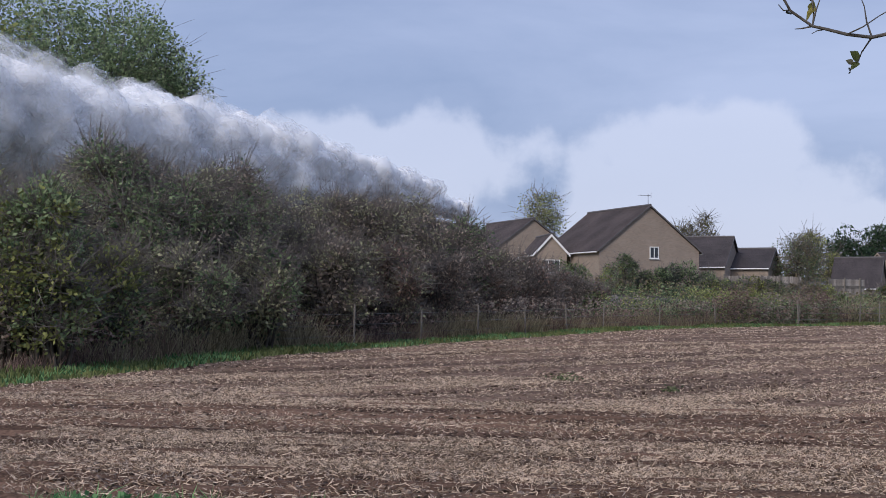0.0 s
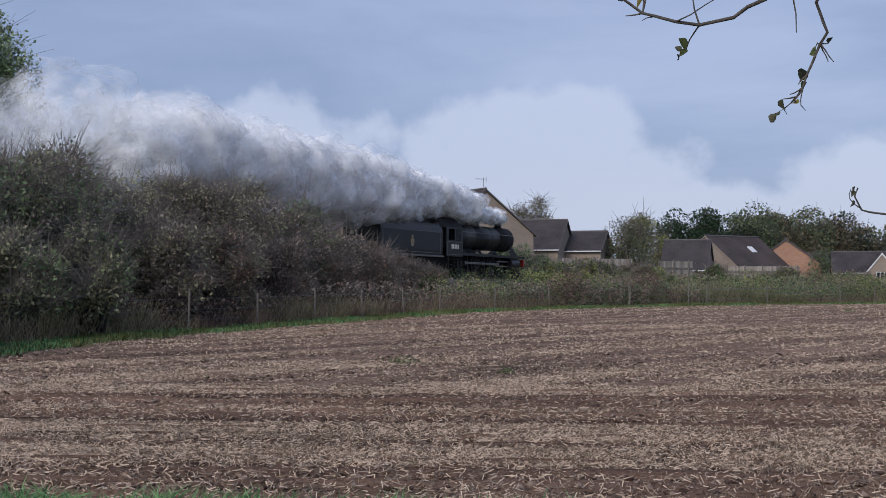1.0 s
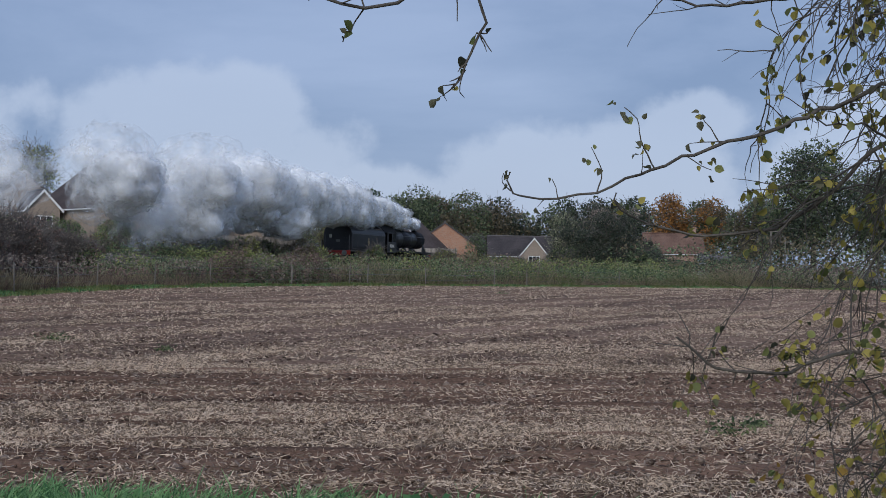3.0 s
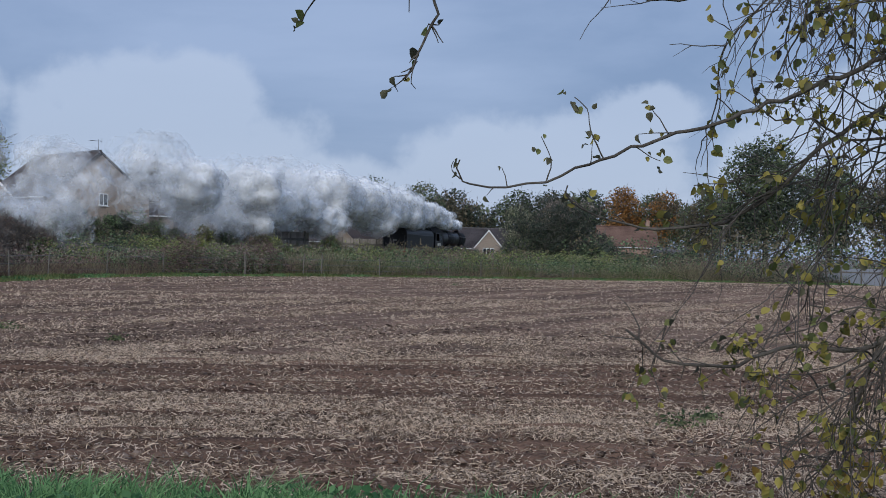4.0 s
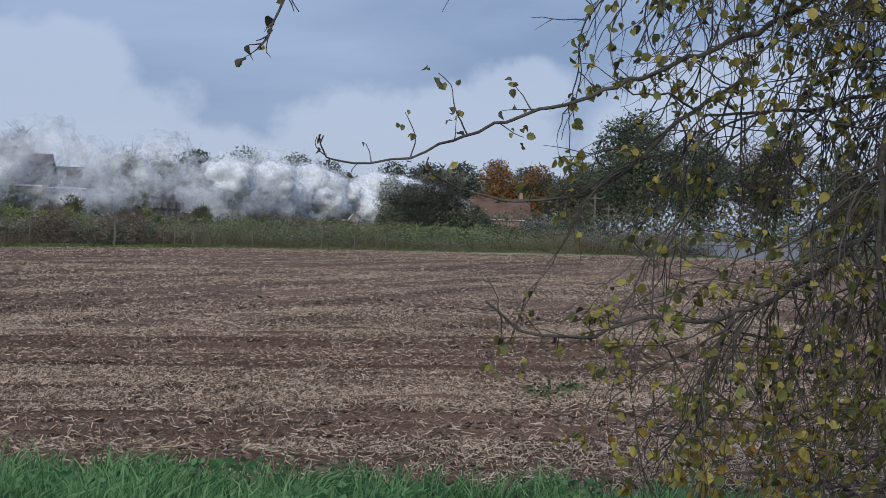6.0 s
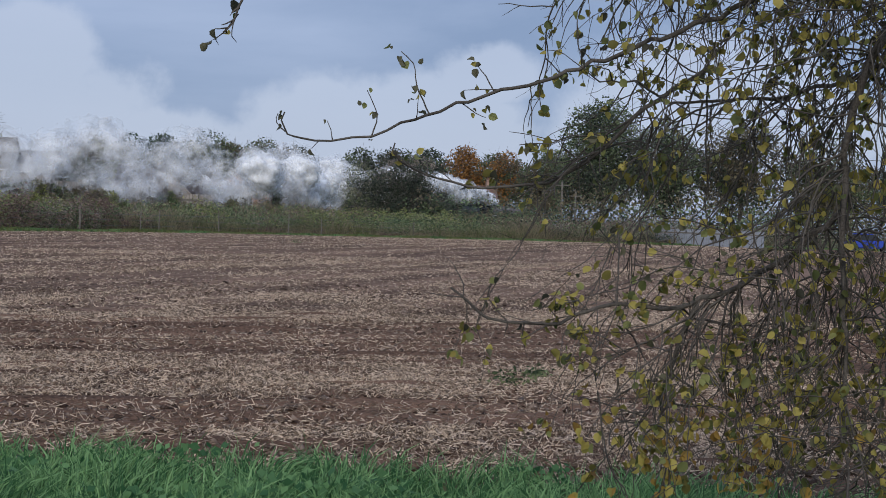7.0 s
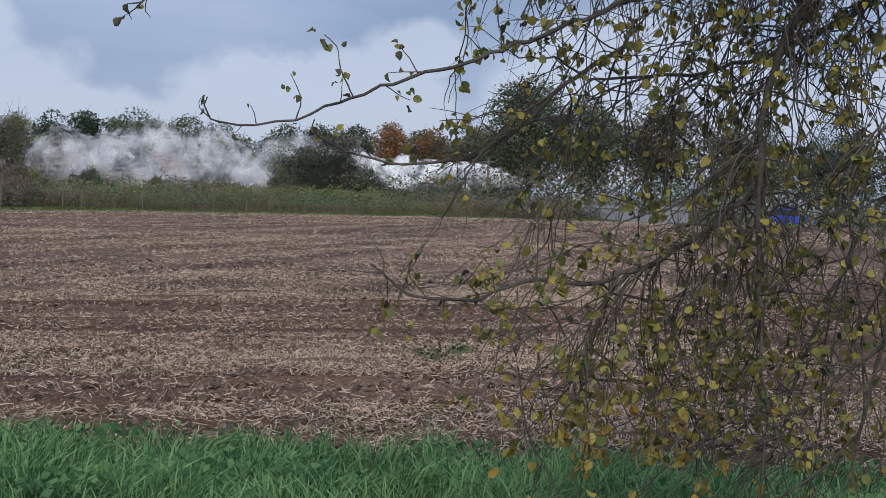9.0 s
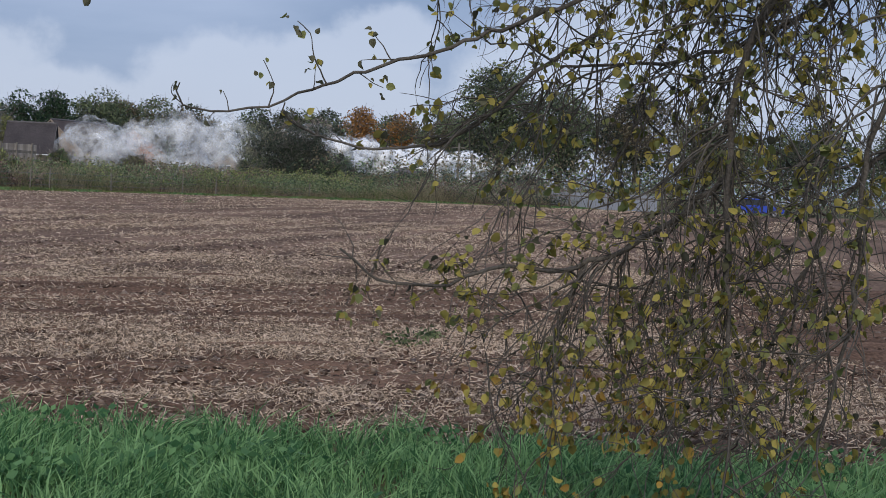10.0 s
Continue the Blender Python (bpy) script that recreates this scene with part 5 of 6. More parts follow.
# the woods that close the view
rng = np.random.default_rng(77)
wood_v = []
for k in range(42000):
    az = rng.uniform(-45, 60)
    d = rng.uniform(330, 370)
    top = 2.1 + 0.7 * noise.noise((az * 0.35, 0.3, 0)) + 0.35 * noise.noise((az * 1.6, 0.7, 0))
    if az < 1:
        top -= 1.0
    z = 1.2 + (0.5 + d * math.tan(radians(max(0.8, top)))) * rng.random() ** 0.6
    wood_v.append((*polar(az, d), z))
wv, wf = leaf_quads(rng, np.array(wood_v), 0.95, 0.2, 0.7)
far_wood = thing("far_wood", "distant dull green and brown woodland", "woodland", kind="stuff")
cut = np.array([noise.noise((p[0] * 0.05, p[1] * 0.02, 4)) for p in wood_v]) + rng.normal(size=len(wood_v)) * 0.15
for mat, sel in ((M_GREENTREE, cut > 0.08), (M_BROWNTREE, (cut <= 0.08) & (cut > -0.12)), (M_DARKTREE, cut <= -0.12)):
    ids = np.where(sel)[0]
    vv = wv.reshape(-1, 4, 3)[ids].reshape(-1, 3)
    tagged(child("canopy", mesh_np("canopy", vv, np.arange(len(vv)).reshape(-1, 4), mat), far_wood), kind="stuff")


# ---- straw, stubble and clods on the field ----
def straw_share(x, y):
    """How much straw lies there: bands left by the machine, broken up."""
    past = headland(x, y)
    if past > 0:
        u = 0.83 * x - 0.56 * y + 0.8 * noise.noise((x * 0.06, y * 0.06, 2))
        b = 0.46 + 0.20 * math.sin(u * 2 * math.pi / 2.6) + 0.55 * noise.noise((u * 0.5, y * 0.02, 5)) + 0.35 * noise.noise((u * 1.7, y * 0.12, 8)) + 0.25 * noise.noise((x * 0.5, y * 0.4, 1))
    else:
        b = 0.46 + 0.6 * noise.noise((y * 0.45, x * 0.02, 5)) + 0.4 * noise.noise((y * 1.3, x * 0.07, 8)) + 0.25 * noise.noise((x * 0.8, y * 0.8, 1))
    b += 0.75 * math.exp(-((past + 0.5) / 0.7) ** 2) - 0.5 * math.exp(-((past + 2.6) / 0.9) ** 2) - 0.5 * math.exp(-((y - near_edge(x) - 0.5) / 0.7) ** 2)
    return max(0.12, min(1.0, b * abs(b) * 1.6))


rng = np.random.default_rng(31)
stalks = []
for y0, y1, x0, x1, n in ((7, 17, -9, 9, 150000), (17, 30, -17, 14, 140000), (30, 55, -18, 24, 90000), (55, 112, -18, 52, 60000)):
    made = 0
    while made < n:
        x, y = rng.uniform(x0, x1), rng.uniform(y0, y1)
        if abs(math.degrees(math.atan2(x, y)) - 2.5) > 36 or y < near_edge(x) + 0.05 or far_side(x, y) > -0.3 or rng.random() > straw_share(x, y):
            made += 0.2
            continue
        stalks.append((x, y, ground_z(x, y) + 0.03))
        made += 1
at = np.array(stalks)
n = len(at)
dist = at[:, 1]
d = unit(rng, n)
d[:, 2] *= 0.6
ln = rng.uniform(0.02, 0.11, n) * (1 - 0.2 * (dist > 16)) * (1 + dist * 0.006)
w = np.maximum(0.0048, dist * 0.00029)[:, None]
across = np.cross(d, unit(rng, n))
across /= np.linalg.norm(across, axis=1)[:, None] + 1e-9
end = d * ln[:, None] / 2
sv = np.stack([at - end - across * w, at + end - across * w * 0.6, at + end + across * w * 0.6, at - end + across * w], 1).reshape(-1, 3)
sf = np.arange(4 * n).reshape(-1, 4)
straw = thing("straw_litter", "pale chopped straw and stubble scattered over the field", "straw", kind="stuff")
tagged(child("stalk_litter", mesh_np("stalk_litter", sv, sf, M_STRAW), straw), kind="stuff")

# clods: rough lumps of earth
n = 18000
at = []
while len(at) < n:
    y = 8 + 26 * rng.random() ** 1.5
    x = rng.uniform(-0.55, 0.8) * y
    if y > near_edge(x) and far_side(x, y) < -0.4 and rng.random() < 1.15 - straw_share(x, y):
        at.append((x, y, ground_z(x, y)))
at = np.array(at)
base = np.array([(1, 0, 0), (-1, 0, 0), (0, 1, 0), (0, -1, 0), (0, 0, 1), (0, 0, -1)], float)
tri = np.array([(0, 2, 4), (2, 1, 4), (1, 3, 4), (3, 0, 4), (2, 0, 5), (1, 2, 5), (3, 1, 5), (0, 3, 5)])
size = rng.uniform(0.010, 0.036, (n, 1, 1)) * (1 + at[:, 1:2, None] * 0.008)
cv = at[:, None, :] + (base[None] + rng.normal(size=(n, 6, 3)) * 0.4) * size * np.array([1.3, 1.0, 0.75])
cf = (tri[None] + np.arange(n)[:, None, None] * 6).reshape(-1, 3)
clods = thing("soil_clods", "brown clods of turned soil", "soil", kind="stuff")
tagged(child("clod_litter", mesh_np("clod_litter", cv.reshape(-1, 3), cf, M_CLOD), clods), kind="stuff")

# ---- the grass verge before the field ----
rng = np.random.default_rng(52)
roots = []
while len(roots) < 52000:
    y = rng.uniform(5.2, 11.0)
    x = rng.uniform(-5.5, 8.5)
    e = near_edge(x)
    if y > e + 0.12 * rng.normal() + 0.05 + 0.1 * noise.noise((x * 2.0, 0, 0)):
        continue
    c = noise.noise((x * 1.6, y * 1.6, 1)) + 0.6 * noise.noise((x * 5, y * 5, 2))
    if c < -0.42 and rng.random() < 0.75:
        continue
    roots.append((x, y, ground_z(x, y), c))
R = np.array(roots)
n = len(R)
clump = np.array([(noise.noise((x * 2.5, y * 2.5, 11)), noise.noise((x * 2.5, y * 2.5, 17))) for x, y, _, _ in roots])
h = (0.20 + 0.10 * R[:, 3] + rng.normal(size=n) * 0.05).clip(0.07, 0.42)
lean = np.stack([clump[:, 0] * 0.9 + rng.normal(size=n) * 0.32 + 0.12, clump[:, 1] * 0.9 + rng.normal(size=n) * 0.32, np.ones(n)], 1)
lean /= np.linalg.norm(lean, axis=1)[:, None]
side = np.cross(lean, unit(rng, n))
side /= np.linalg.norm(side, axis=1)[:, None]
wd = rng.uniform(0.003, 0.0062, n)[:, None]
b0 = R[:, :3]
mid = b0 + lean * (h * 0.6)[:, None]
tip = b0 + lean * h[:, None] + np.stack([lean[:, 0], lean[:, 1], -0.35 * np.ones(n)], 1) * (h * 0.38)[:, None]
gvv = np.stack([b0 - side * wd, b0 + side * wd, mid + side * wd * 0.9, mid - side * wd * 0.9, tip + side * wd * 0.15, tip - side * wd * 0.15], 1).reshape(-1, 3)
k6 = np.arange(n)[:, None] * 6
gff = np.concatenate([k6 + np.array([[0, 1, 2, 3]]), k6 + np.array([[3, 2, 4, 5]])])
verge = thing("verge_grass", "lush long green grass on the verge before the field", "grass", kind="stuff")
tagged(child("blades", mesh_np("blades", gvv, gff, M_GRASS), verge), kind="stuff")
# broad weed leaves among the grass
pts = []
while len(pts) < 5200:
    x, y = rng.uniform(-5.5, 8.5), rng.uniform(5.8, 11.4)
    if y < near_edge(x) and noise.noise((x * 0.9, y * 1.3, 23)) > 0.16:
        pts.append((x, y, ground_z(x, y) + rng.uniform(0.03, 0.2)))
v, f = leaf_quads(rng, np.array(pts), 0.062, -0.1, 0.75)
weeds = thing("verge_weeds", "broad-leaved green weeds in the verge grass", "weeds", kind="stuff")
tagged(child("weed_leaves", mesh_np("weed_leaves", v, f, M_DOCK), weeds), kind="stuff")
# a few green weeds out in the stubble
for k, (wx, wy, r) in enumerate(((-4.4, 29.0, 0.28), (4.4, 14.2, 0.24), (4.9, 14.9, 0.16), (-2.1, 26.4, 0.14), (11.2, 76.0, 0.3))):
    rng = np.random.default_rng(600 + k)
    nn = 110
    q = np.stack([rng.normal(size=nn) * r * 0.5, rng.normal(size=nn) * r * 0.5, np.abs(rng.normal(size=nn)) * r * 0.35 + 0.02], 1)
    o = thing("field_weed", "low grey-green weed growing in the stubble", "weed", "weeds in the stubble", pose(wx, wy, ground_z(wx, wy)))
    v, f = leaf_quads(rng, q, 0.06 + 0.02 * r, 0.0, 0.45)
    tagged(child("foliage", mesh_np("foliage", v, f, M_BRAMBLE), o), kind="stuff")

# ---- the near tree: limbs that come in from beside the camera, with hanging twigs and the last yellow leaves ----
M_NEARBARK = material("grey green bark", (0.058, 0.050, 0.043), 0.85, vary=0.35, scale=6, fine=90, bump=0.4, second=(0.160, 0.140, 0.118))
M_LEAFGREY = leaf_material("curled grey olive leaves", (0.055, 0.055, 0.038), (0.18, 0.17, 0.10))
M_AMBER = leaf_material("amber leaves", (0.26, 0.15, 0.035), (0.60, 0.38, 0.09))
M_OLIVELEAF = leaf_material("olive green leaves", (0.105, 0.125, 0.040), (0.33, 0.34, 0.12))


def spot(az, el, d):
    a, e = radians(az), radians(el)
    return Vector((0.1 + d * math.sin(a) * math.cos(e), d * math.cos(a) * math.cos(e), 1.7 + d * math.sin(e)))


near_tree = thing("overhanging_tree", "overhanging tree with drooping twigs and few yellow leaves", "tree", m=pose(4.6, 4.2, 0.0))
HOME = near_tree.matrix_world.translation.copy()
rngt = random.Random(91)


def smooth_line(points, step=0.06, wobble=0.010):
    """A line of many short reaches through the points, slightly crooked."""
    out = []
    n = len(points)
    for k in range(n - 1):
        p0, p1, p2, p3 = points[max(0, k - 1)], points[k], points[k + 1], points[min(n - 1, k + 2)]
        cnt = max(2, int((p2 - p1).length / step))
        for j in range(cnt):
            t = j / cnt
            out.append(0.5 * ((2 * p1) + (p2 - p0) * t + (2 * p0 - 5 * p1 + 4 * p2 - p3) * t * t + (3 * p1 - p0 - 3 * p2 + p3) * t ** 3))
    out.append(points[-1])
    return [p + Vector([rngt.uniform(-wobble, wobble) for _ in range(3)]) if 0 < i < len(out) - 1 else p for i, p in enumerate(out)]


def tube(store, line, r0, r1, sides=5):
    """Adds a tapering tube along a line to the arrays of corners and faces."""
    vs, fs = store
    base = len(vs)
    n = len(line)
    for k, p in enumerate(line):
        d = (line[min(n - 1, k + 1)] - line[max(0, k - 1)]).normalized()
        u = d.cross(Vector((0.31, 0.17, 0.93))).normalized()
        w = d.cross(u)
        r = r0 + (r1 - r0) * k / (n - 1)
        for j in range(sides):
            a = 2 * math.pi * j / sides
            q = p - HOME + (u * math.cos(a) + w * math.sin(a)) * r
            vs.append((q.x, q.y, q.z))
    for k in range(n - 1):
        for j in range(sides):
            a, b = base + k * sides + j, base + k * sides + (j + 1) % sides
            fs.append((a, b, b + sides, a + sides))


LEAF_AT = []


def sprig(store, p, d, length, r, leafy, depth=0, droop=0.35):
    """A crooked twig from p that may fork, with leaves towards its end."""
    line = [p]
    n = max(3, int(length / 0.05))
    d = d.normalized()
    for k in range(n):
        d = (d + Vector([rngt.gauss(0, 0.16) for _ in range(3)]) + Vector((0, 0, -droop * 0.12))).normalized()
        line.append(line[-1] + d * (length / n))
        if depth < 2 and k > 0 and rngt.random() < (0.42 if depth == 0 else 0.22):
            side = (d + Vector([rngt.gauss(0, 0.75) for _ in range(3)])).normalized()
            sprig(store, line[-1], side, length * rngt.uniform(0.22, 0.5), r * 0.6, leafy, depth + 1, droop)
        if rngt.random() < leafy * (0.35 + 0.65 * k / n):
            LEAF_AT.append((line[-1].copy(), d.copy()))
    if rngt.random() < leafy * 2.2:
        LEAF_AT.append((line[-1].copy(), d.copy()))
    tube(store, line, r, r * 0.45, 4)


LIMB_OF = {}


def limb(points, r0, r1, name="limb", wobble=0.012):
    store = ([], [])
    line = smooth_line(points, 0.06, wobble)
    tube(store, line, r0, r1, 7)
    LIMB_OF[id(line)] = child(name, mesh_np(name, *store, M_NEARBARK, True), near_tree)
    return line


# trunk beside the view, with its main limbs leaning out over the field
trunk_line = limb([Vector((4.6, 4.2, -0.2)), Vector((4.55, 4.3, 1.4)), Vector((4.45, 4.6, 2.8)), Vector((4.3, 4.9, 4.2))], 0.16, 0.09, "trunk")
fork = trunk_line[-1]
arch = limb([fork, spot(33, 14, 6.6), spot(26.5, 9.2, 6.7), spot(21.8, 7.1, 6.6), spot(19.6, 6.2, 6.6), spot(17.2, 5.33, 6.5), spot(14.4, 4.43, 6.5), spot(12.8, 3.75, 6.5), spot(11.2, 3.06, 6.5), spot(9.7, 2.76, 6.5), spot(8.5, 2.87, 6.45), spot(7.85, 3.05, 6.4), spot(7.8, 3.8, 6.4)], 0.022, 0.0035)
sag = limb([spot(24, 6.3, 6.8), spot(21.2, 4.3, 6.7), spot(19.0, 2.2, 6.7), spot(16.6, 1.5, 6.6), spot(15.4, 1.42, 6.6), spot(13.2, 1.85, 6.6), spot(12.1, 2.45, 6.5), spot(11.95, 3.05, 6.5)], 0.012, 0.0035)
mid = limb([spot(29.2, 1.0, 6.4), spot(26.0, -1.6, 6.4), spot(23.1, -2.9, 6.3), spot(21.4, -2.85, 6.3), spot(19.6, -3.3, 6.3), spot(18.1, -3.8, 6.2), spot(16.5, -3.85, 6.2), spot(15.4, -3.4, 6.2), spot(14.3, -2.5, 6.2)], 0.015, 0.005)
stem = limb([fork, spot(33.5, 12.5, 6.3), spot(31.0, 8.4, 6.3), spot(29.6, 5.7, 6.3), spot(29.1, 1.8, 6.3), spot(29.4, -4.6, 6.2), spot(29.5, -7.6, 6.2)], 0.034, 0.007)
over = limb([fork, spot(36, 26, 6.0), spot(24, 22, 5.2), spot(14, 17, 4.8), spot(6.8, 12.7, 4.7), spot(3.0, 10.35, 4.7), spot(0.8, 10.25, 4.7), spot(-0.6, 10.55, 4.7), spot(-1.6, 11.6, 4.7)], 0.030, 0.004)
hang = limb([spot(6.8, 12.7, 4.7), spot(6.2, 10.6, 4.75), spot(6.4, 9.65, 4.75), spot(5.9, 8.5, 4.75), spot(5.55, 7.6, 4.75), spot(5.15, 7.0, 4.75)], 0.006, 0.003)
high = limb([fork, spot(36, 19, 6.6), spot(30, 15, 6.8), spot(24, 12.5, 6.9), spot(19, 10.6, 6.9), spot(15.5, 10.2, 6.9), spot(12.4, 10.9, 6.9)], 0.026, 0.004)
far_limb = limb([fork, spot(38, 14, 7.0), spot(34, 9, 7.2), spot(30.5, 6.5, 7.3), spot(26.5, 5.2, 7.3), spot(22.5, 4.9, 7.2)], 0.028, 0.006)
out_limb = limb([fork, spot(40, 9, 6.6), spot(36.5, 4, 6.6), spot(33.5, 0.5, 6.6), spot(31.8, -3.5, 6.5), spot(30.5, -7, 6.5)], 0.026, 0.006)
right_limb = limb([fork, spot(42, 12, 6.2), spot(38, 8, 6.0), spot(34.5, 3.0, 6.0), spot(34.0, -4.0, 6.0), spot(33.0, -9.0, 6.0)], 0.024, 0.006)

store, arch_store = ([], []), ([], [])
ARCH_LEAVES = []


def twig(points, r, leaves, spread=0.02):
    """A single twig of the arching branch, with leaves bunched at its end and a few along it."""
    line = smooth_line(points, 0.03, 0.004)
    tube(arch_store, line, r, r * 0.5, 4)
    for k in range(leaves):
        i = len(line) - 1 - int(rngt.random() ** 1.7 * 0.7 * len(line))
        d = (line[i] - line[max(0, i - 1)]).normalized() if i else Vector((0, 0, 1))
        ARCH_LEAVES.append((line[i] + Vector([rngt.gauss(0, spread) for _ in range(3)]), d))


# the upright twigs with curled leaves on the arching branch
twig([spot(13.4, 4.0, 6.5), spot(12.85, 5.1, 6.5), spot(12.7, 5.9, 6.5), spot(12.2, 6.35, 6.5)], 0.0042, 9, 0.022)
twig([spot(11.2, 3.06, 6.5), spot(11.4, 3.9, 6.5), spot(10.95, 4.8, 6.5)], 0.0036, 6, 0.03)
twig([spot(15.9, 4.95, 6.5), spot(15.5, 5.6, 6.5), spot(15.2, 5.95, 6.5)], 0.0036, 4, 0.03)
twig([spot(12.9, 3.8, 6.5), spot(12.95, 4.6, 6.5)], 0.003, 4, 0.025)
twig([spot(9.7, 2.76, 6.5), spot(9.6, 3.25, 6.5), spot(9.45, 3.55, 6.5)], 0.003, 1, 0.01)
twig([spot(9.2, 2.8, 6.5), spot(8.9, 2.45, 6.5)], 0.003, 1, 0.01)
twig([spot(7.85, 3.05, 6.4), spot(7.5, 3.35, 6.4), spot(7.55, 3.75, 6.4)], 0.003, 3, 0.015)
twig([spot(17.3, 5.35, 6.5), spot(17.35, 4.2, 6.5), spot(17.45, 2.9, 6.5)], 0.004, 6, 0.03)
twig([spot(14.6, 4.5, 6.5), spot(15.2, 4.1, 6.5), spot(15.6, 3.95, 6.5)], 0.003, 6, 0.03)
# short side twigs on the bare outer reaches
for line, a, b, cnt, ln, leafy in ((arch, 0.50, 0.80, 10, 0.16, 0.2), (sag, 0.3, 1.0, 14, 0.13, 0.2), (mid, 0.3, 1.0, 30, 0.15, 0.42), (over, 0.76, 1.0, 16, 0.13, 0.12), (hang, 0.2, 1.0, 14, 0.05, 0.30), (high, 0.45, 1.0, 26, 0.24, 0.25)):
    for k in range(cnt):
        i = int((a + (b - a) * rngt.random()) * (len(line) - 1))
        d = (line[min(i + 1, len(line) - 1)] - line[max(0, i - 1)]).normalized()
        v = (d * 0.4 + Vector([rngt.gauss(0, 0.6), rngt.gauss(0, 0.6), rngt.gauss(0.25, 0.6)])).normalized()
        first = len(LEAF_AT)
        sprig(arch_store if line is arch else store, line[i], v, ln * rngt.uniform(0.4, 1.5), 0.0032, leafy, 1, 0.1)
        if line is arch:
            ARCH_LEAVES += LEAF_AT[first:]
            del LEAF_AT[first:]
# long twigs that hang in a curtain from the limbs
sources = ((arch, 0.10, 0.50, 80), (sag, 0.0, 0.4, 12), (mid, 0.0, 0.5, 40), (stem, 0.10, 1.0, 75), (high, 0.12, 0.75, 110), (far_limb, 0.1, 1.0, 95), (out_limb, 0.12, 1.0, 36), (right_limb, 0.1, 1.0, 24))
for line, a, b, cnt in sources:
    for k in range(cnt):
        i = int((a + (b - a) * rngt.random()) * (len(line) - 1))
        v = Vector([rngt.gauss(-0.35, 0.5), rngt.gauss(0, 0.4), rngt.gauss(-0.5, 0.45)])
        sprig(store, line[i], v, rngt.uniform(0.35, 1.1), rngt.uniform(0.0034, 0.0066), 0.15, 0, 0.6)
# lower skirt of twigs down to the grass
for k in range(64):
    az = rngt.uniform(20.0, 34.5)
    p = spot(az, rngt.uniform(-6.5, 1.0) - max(0, 22 - az) * 0.6, rngt.uniform(6.0, 6.8))
    sprig(store, p, Vector([rngt.gauss(-0.25, 0.4), rngt.gauss(0, 0.35), rngt.gauss(-0.7, 0.3)]), rngt.uniform(0.25, 0.75), rngt.uniform(0.0022, 0.0042), 0.26, 0, 0.7)
tagged(child("twigwork", mesh_np("twigwork", *store, M_NEARBARK), near_tree), kind="stuff")
ARCH = LIMB_OF[id(arch)]
tagged(child("twigwork", mesh_np("twigwork", *arch_store, M_NEARBARK), ARCH), kind="stuff")


def leaf_mesh(name, mat, curl):
    """A lobed leaf, folded along its rib and curled."""
    outline = [(0, 0), (0.20, 0.10), (0.37, 0.30), (0.36, 0.44), (0.40, 0.60), (0.24, 0.78), (0.0, 0.95), (-0.24, 0.78), (-0.40, 0.60), (-0.36, 0.44), (-0.37, 0.30), (-0.20, 0.10)]
    bm = bmesh.new()
    vs = [bm.verts.new((x, y - 0.0, abs(x) * 0.55 * curl - curl * 0.35 * y * y)) for x, y in outline]
    rib = bm.verts.new((0, 0.45, -curl * 0.08))
    for k in range(len(vs)):
        bm.faces.new((vs[k - 1], vs[k], rib))
    me = bpy.data.meshes.new(name)
    bm.to_mesh(me)
    bm.free()
    me.materials.append(mat)
    return me


LEAVES = [leaf_mesh("leaf", M_FIELDMAPLE, 0.5), leaf_mesh("leaf", M_FIELDMAPLE, 1.1), leaf_mesh("leaf", M_LEAFGREY, 1.3), leaf_mesh("leaf", M_YELLOW, 0.8)]
rngt.shuffle(LEAF_AT)
LEAF_AT = LEAF_AT[:2300]
# leaves hang on in small bunches
for p, d in list(LEAF_AT):
    for _ in range(rngt.choice((0, 1, 2, 3, 5)) if p.x > 1.6 else rngt.choice((0, 0, 1))):
        LEAF_AT.append((p + Vector([rngt.gauss(0, 0.018) for _ in range(3)]), d))
rngt.shuffle(LEAF_AT)
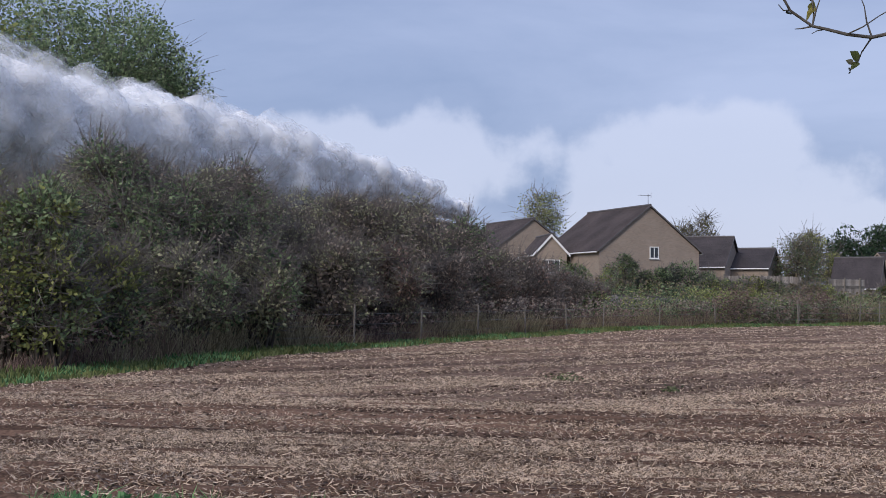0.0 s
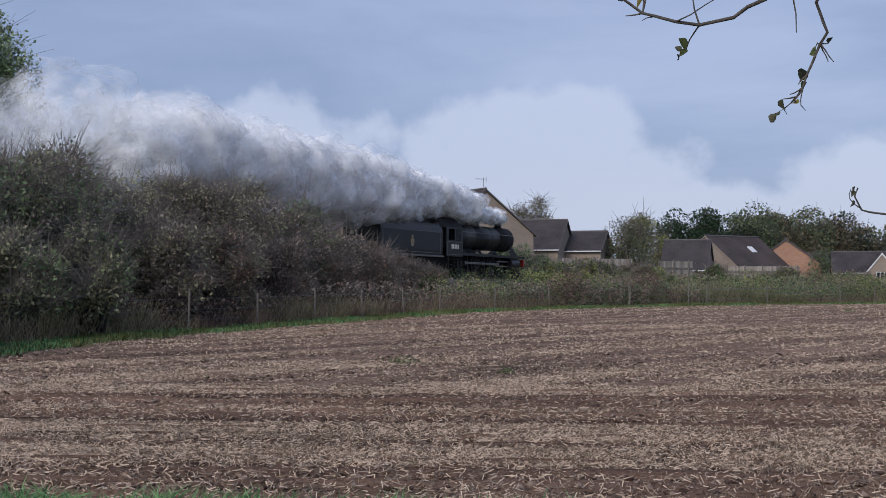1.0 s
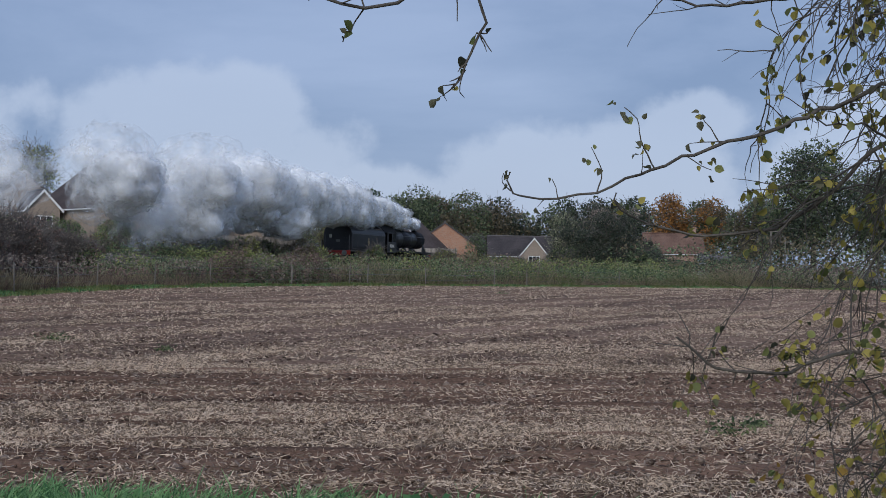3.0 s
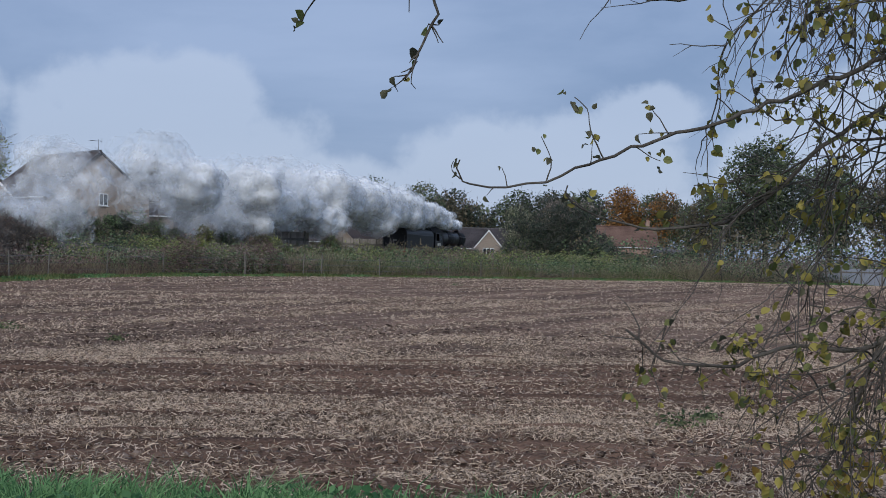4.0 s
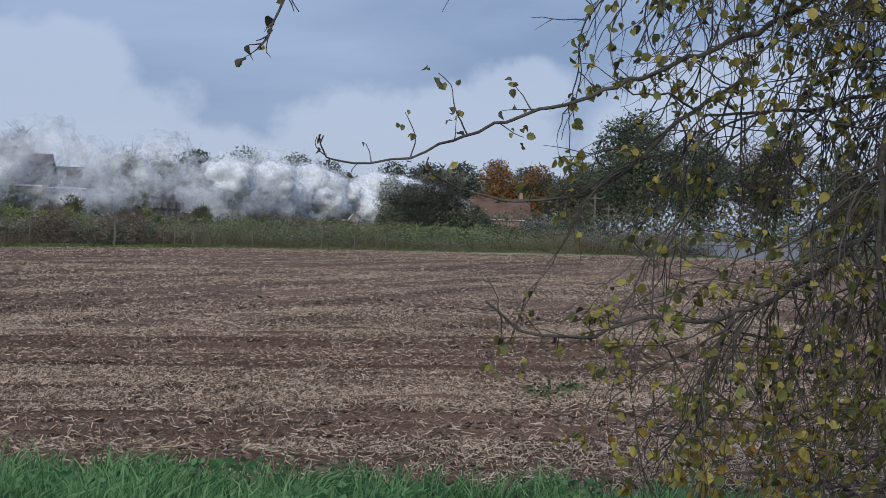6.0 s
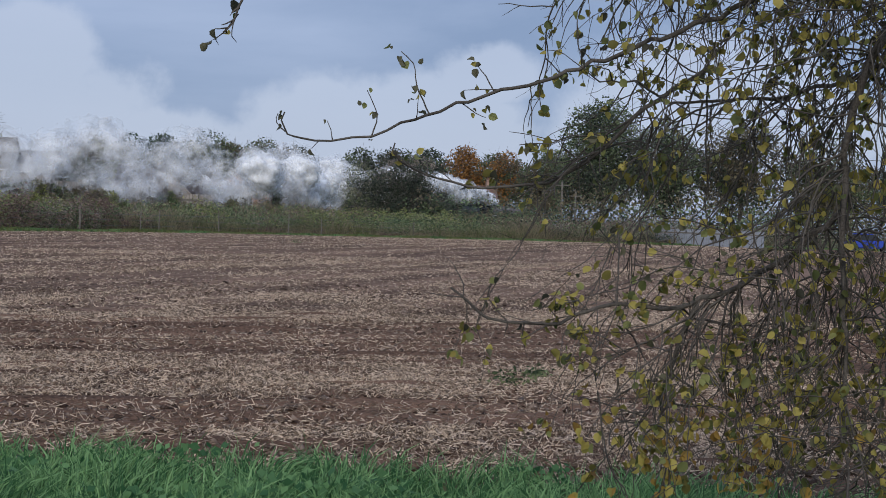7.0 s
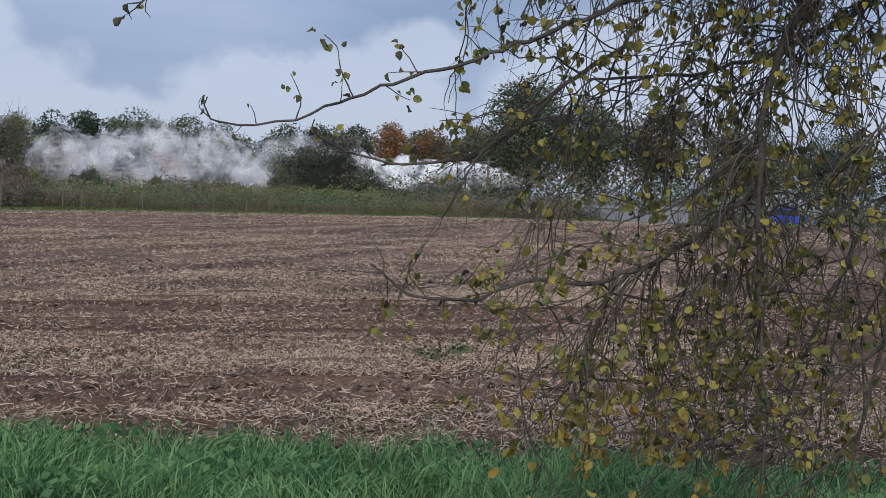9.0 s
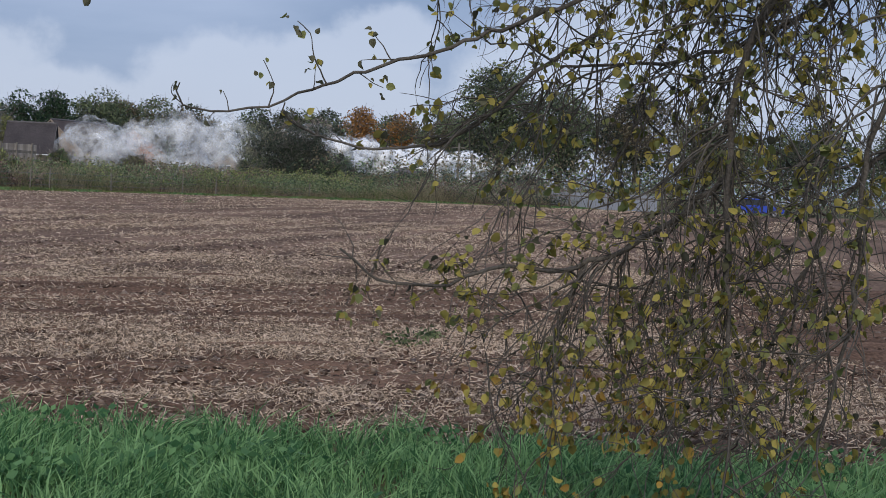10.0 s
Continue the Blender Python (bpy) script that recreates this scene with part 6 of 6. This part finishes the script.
# the lowest leaves have turned most
LEAVES += [leaf_mesh("leaf", M_AMBER, 0.7), leaf_mesh("leaf", M_OLIVELEAF, 0.6)]
rest_v, rest_f = {k: [] for k in range(6)}, {k: [] for k in range(6)}
for k, (p, d) in enumerate(ARCH_LEAVES + LEAF_AT):
    on_arch = k < len(ARCH_LEAVES)
    high_up = p.z > 1.7 + 0.03 * p.y
    if on_arch or (high_up and p.x < 1.7):
        kind = rngt.choice((2, 2, 2, 5, 1))
    elif p.z < 1.0 and p.x < 3.0:
        kind = rngt.choice((4, 4, 0, 1, 1, 5))
    else:
        kind = rngt.choice((0, 1, 0, 1, 5, 5, 2))
    size = rngt.uniform(0.024, 0.054) * (0.85 if kind == 2 else 1.0)
    yv = (d * 0.5 + Vector((rngt.gauss(0, 0.5), rngt.gauss(0, 0.5), rngt.gauss(-0.5, 0.5)))).normalized()
    zv = yv.cross(Vector([rngt.gauss(0, 1) for _ in range(3)])).normalized()
    xv = yv.cross(zv)
    m = Matrix((xv, yv, zv)).transposed().to_4x4()
    m = Matrix.Translation(p - HOME) @ m @ Matrix.Scale(size, 4)
    if on_arch or k < 300:
        child("leaf", LEAVES[kind], ARCH if on_arch else near_tree, m=m)
    else:
        base = len(rest_v[kind])
        for v in LEAVES[kind].vertices:
            rest_v[kind].append(tuple(m @ v.co))
        for poly in LEAVES[kind].polygons:
            rest_f[kind].append([base + i for i in poly.vertices])
for g, leaf_me in enumerate(LEAVES):
    if rest_f[g]:
        tagged(child("leafage", mesh_np("leafage", rest_v[g], rest_f[g], leaf_me.materials[0]), near_tree), kind="stuff")


def motions():
    """All that moves: the engine, its tender, their wheels and rods, and the steam."""
    times = [k / 2 for k in range(21)]
    walk(loco, [(t, on_rails(run(t) + 7.65, 8.0)) for t in times])
    walk(tender, [(t, on_rails(run(t), 6.0)) for t in times])
    # the arching branch sways in the wind: seconds and degrees
    pivot = Matrix.Translation(fork - HOME)
    swing = ((0, -0.1), (0.5, 0.05), (1, -0.1), (1.5, -0.25), (2, 0.15), (2.5, -0.3), (3.2, 0.1), (4, 0.15), (4.5, -0.25), (5, 0.35), (5.5, 0.0), (6, -0.05), (6.7, 0.2), (7.5, 0.3), (8, -0.15), (8.5, 0.3), (9, -0.05), (9.5, 0.1), (10, -0.2))
    walk(ARCH, [(t, pivot @ Matrix.Rotation(radians(1.9 * a), 4, "Y") @ pivot.inverted()) for t, a in swing])
    steps = [k / 30 for k in range(301)]
    for ob, wx, wy, r in SPIN:
        walk(ob, [(t, pose(wx, wy, r, 0, math.degrees((run(t) - run(0)) / r) + (90 if wy > 0 else 0), 0)) for t in steps])
    for ob, wx, wy, s in RODS:
        rows = []
        for t in steps:
            a = (run(t) - run(0)) / 0.915 + (math.pi / 2 if s > 0 else 0)
            rows.append((t, pose(wx + 0.33 * math.cos(a), wy, 0.915 - 0.33 * math.sin(a))))
        walk(ob, rows)
    for ob, t0, behind, over, rest, side, turn, slow in PUFFS:
        rows = []
        for t in [k / 4 for k in range(41)]:
            age = max(0.0, t - t0)
            lag = slow * (age - 0.7 * (1 - math.exp(-age / 0.7)))
            ease = 1 - math.exp(-((age / 1.6) ** 2))
            p, _ = track(run(t) + 16.55 - behind - lag, side * ease)
            rows.append((t, pose(p.x, p.y, p.z + over + (rest - over) * ease, 0, 0, turn + 6 * age)))
        walk(ob, rows)


motions()
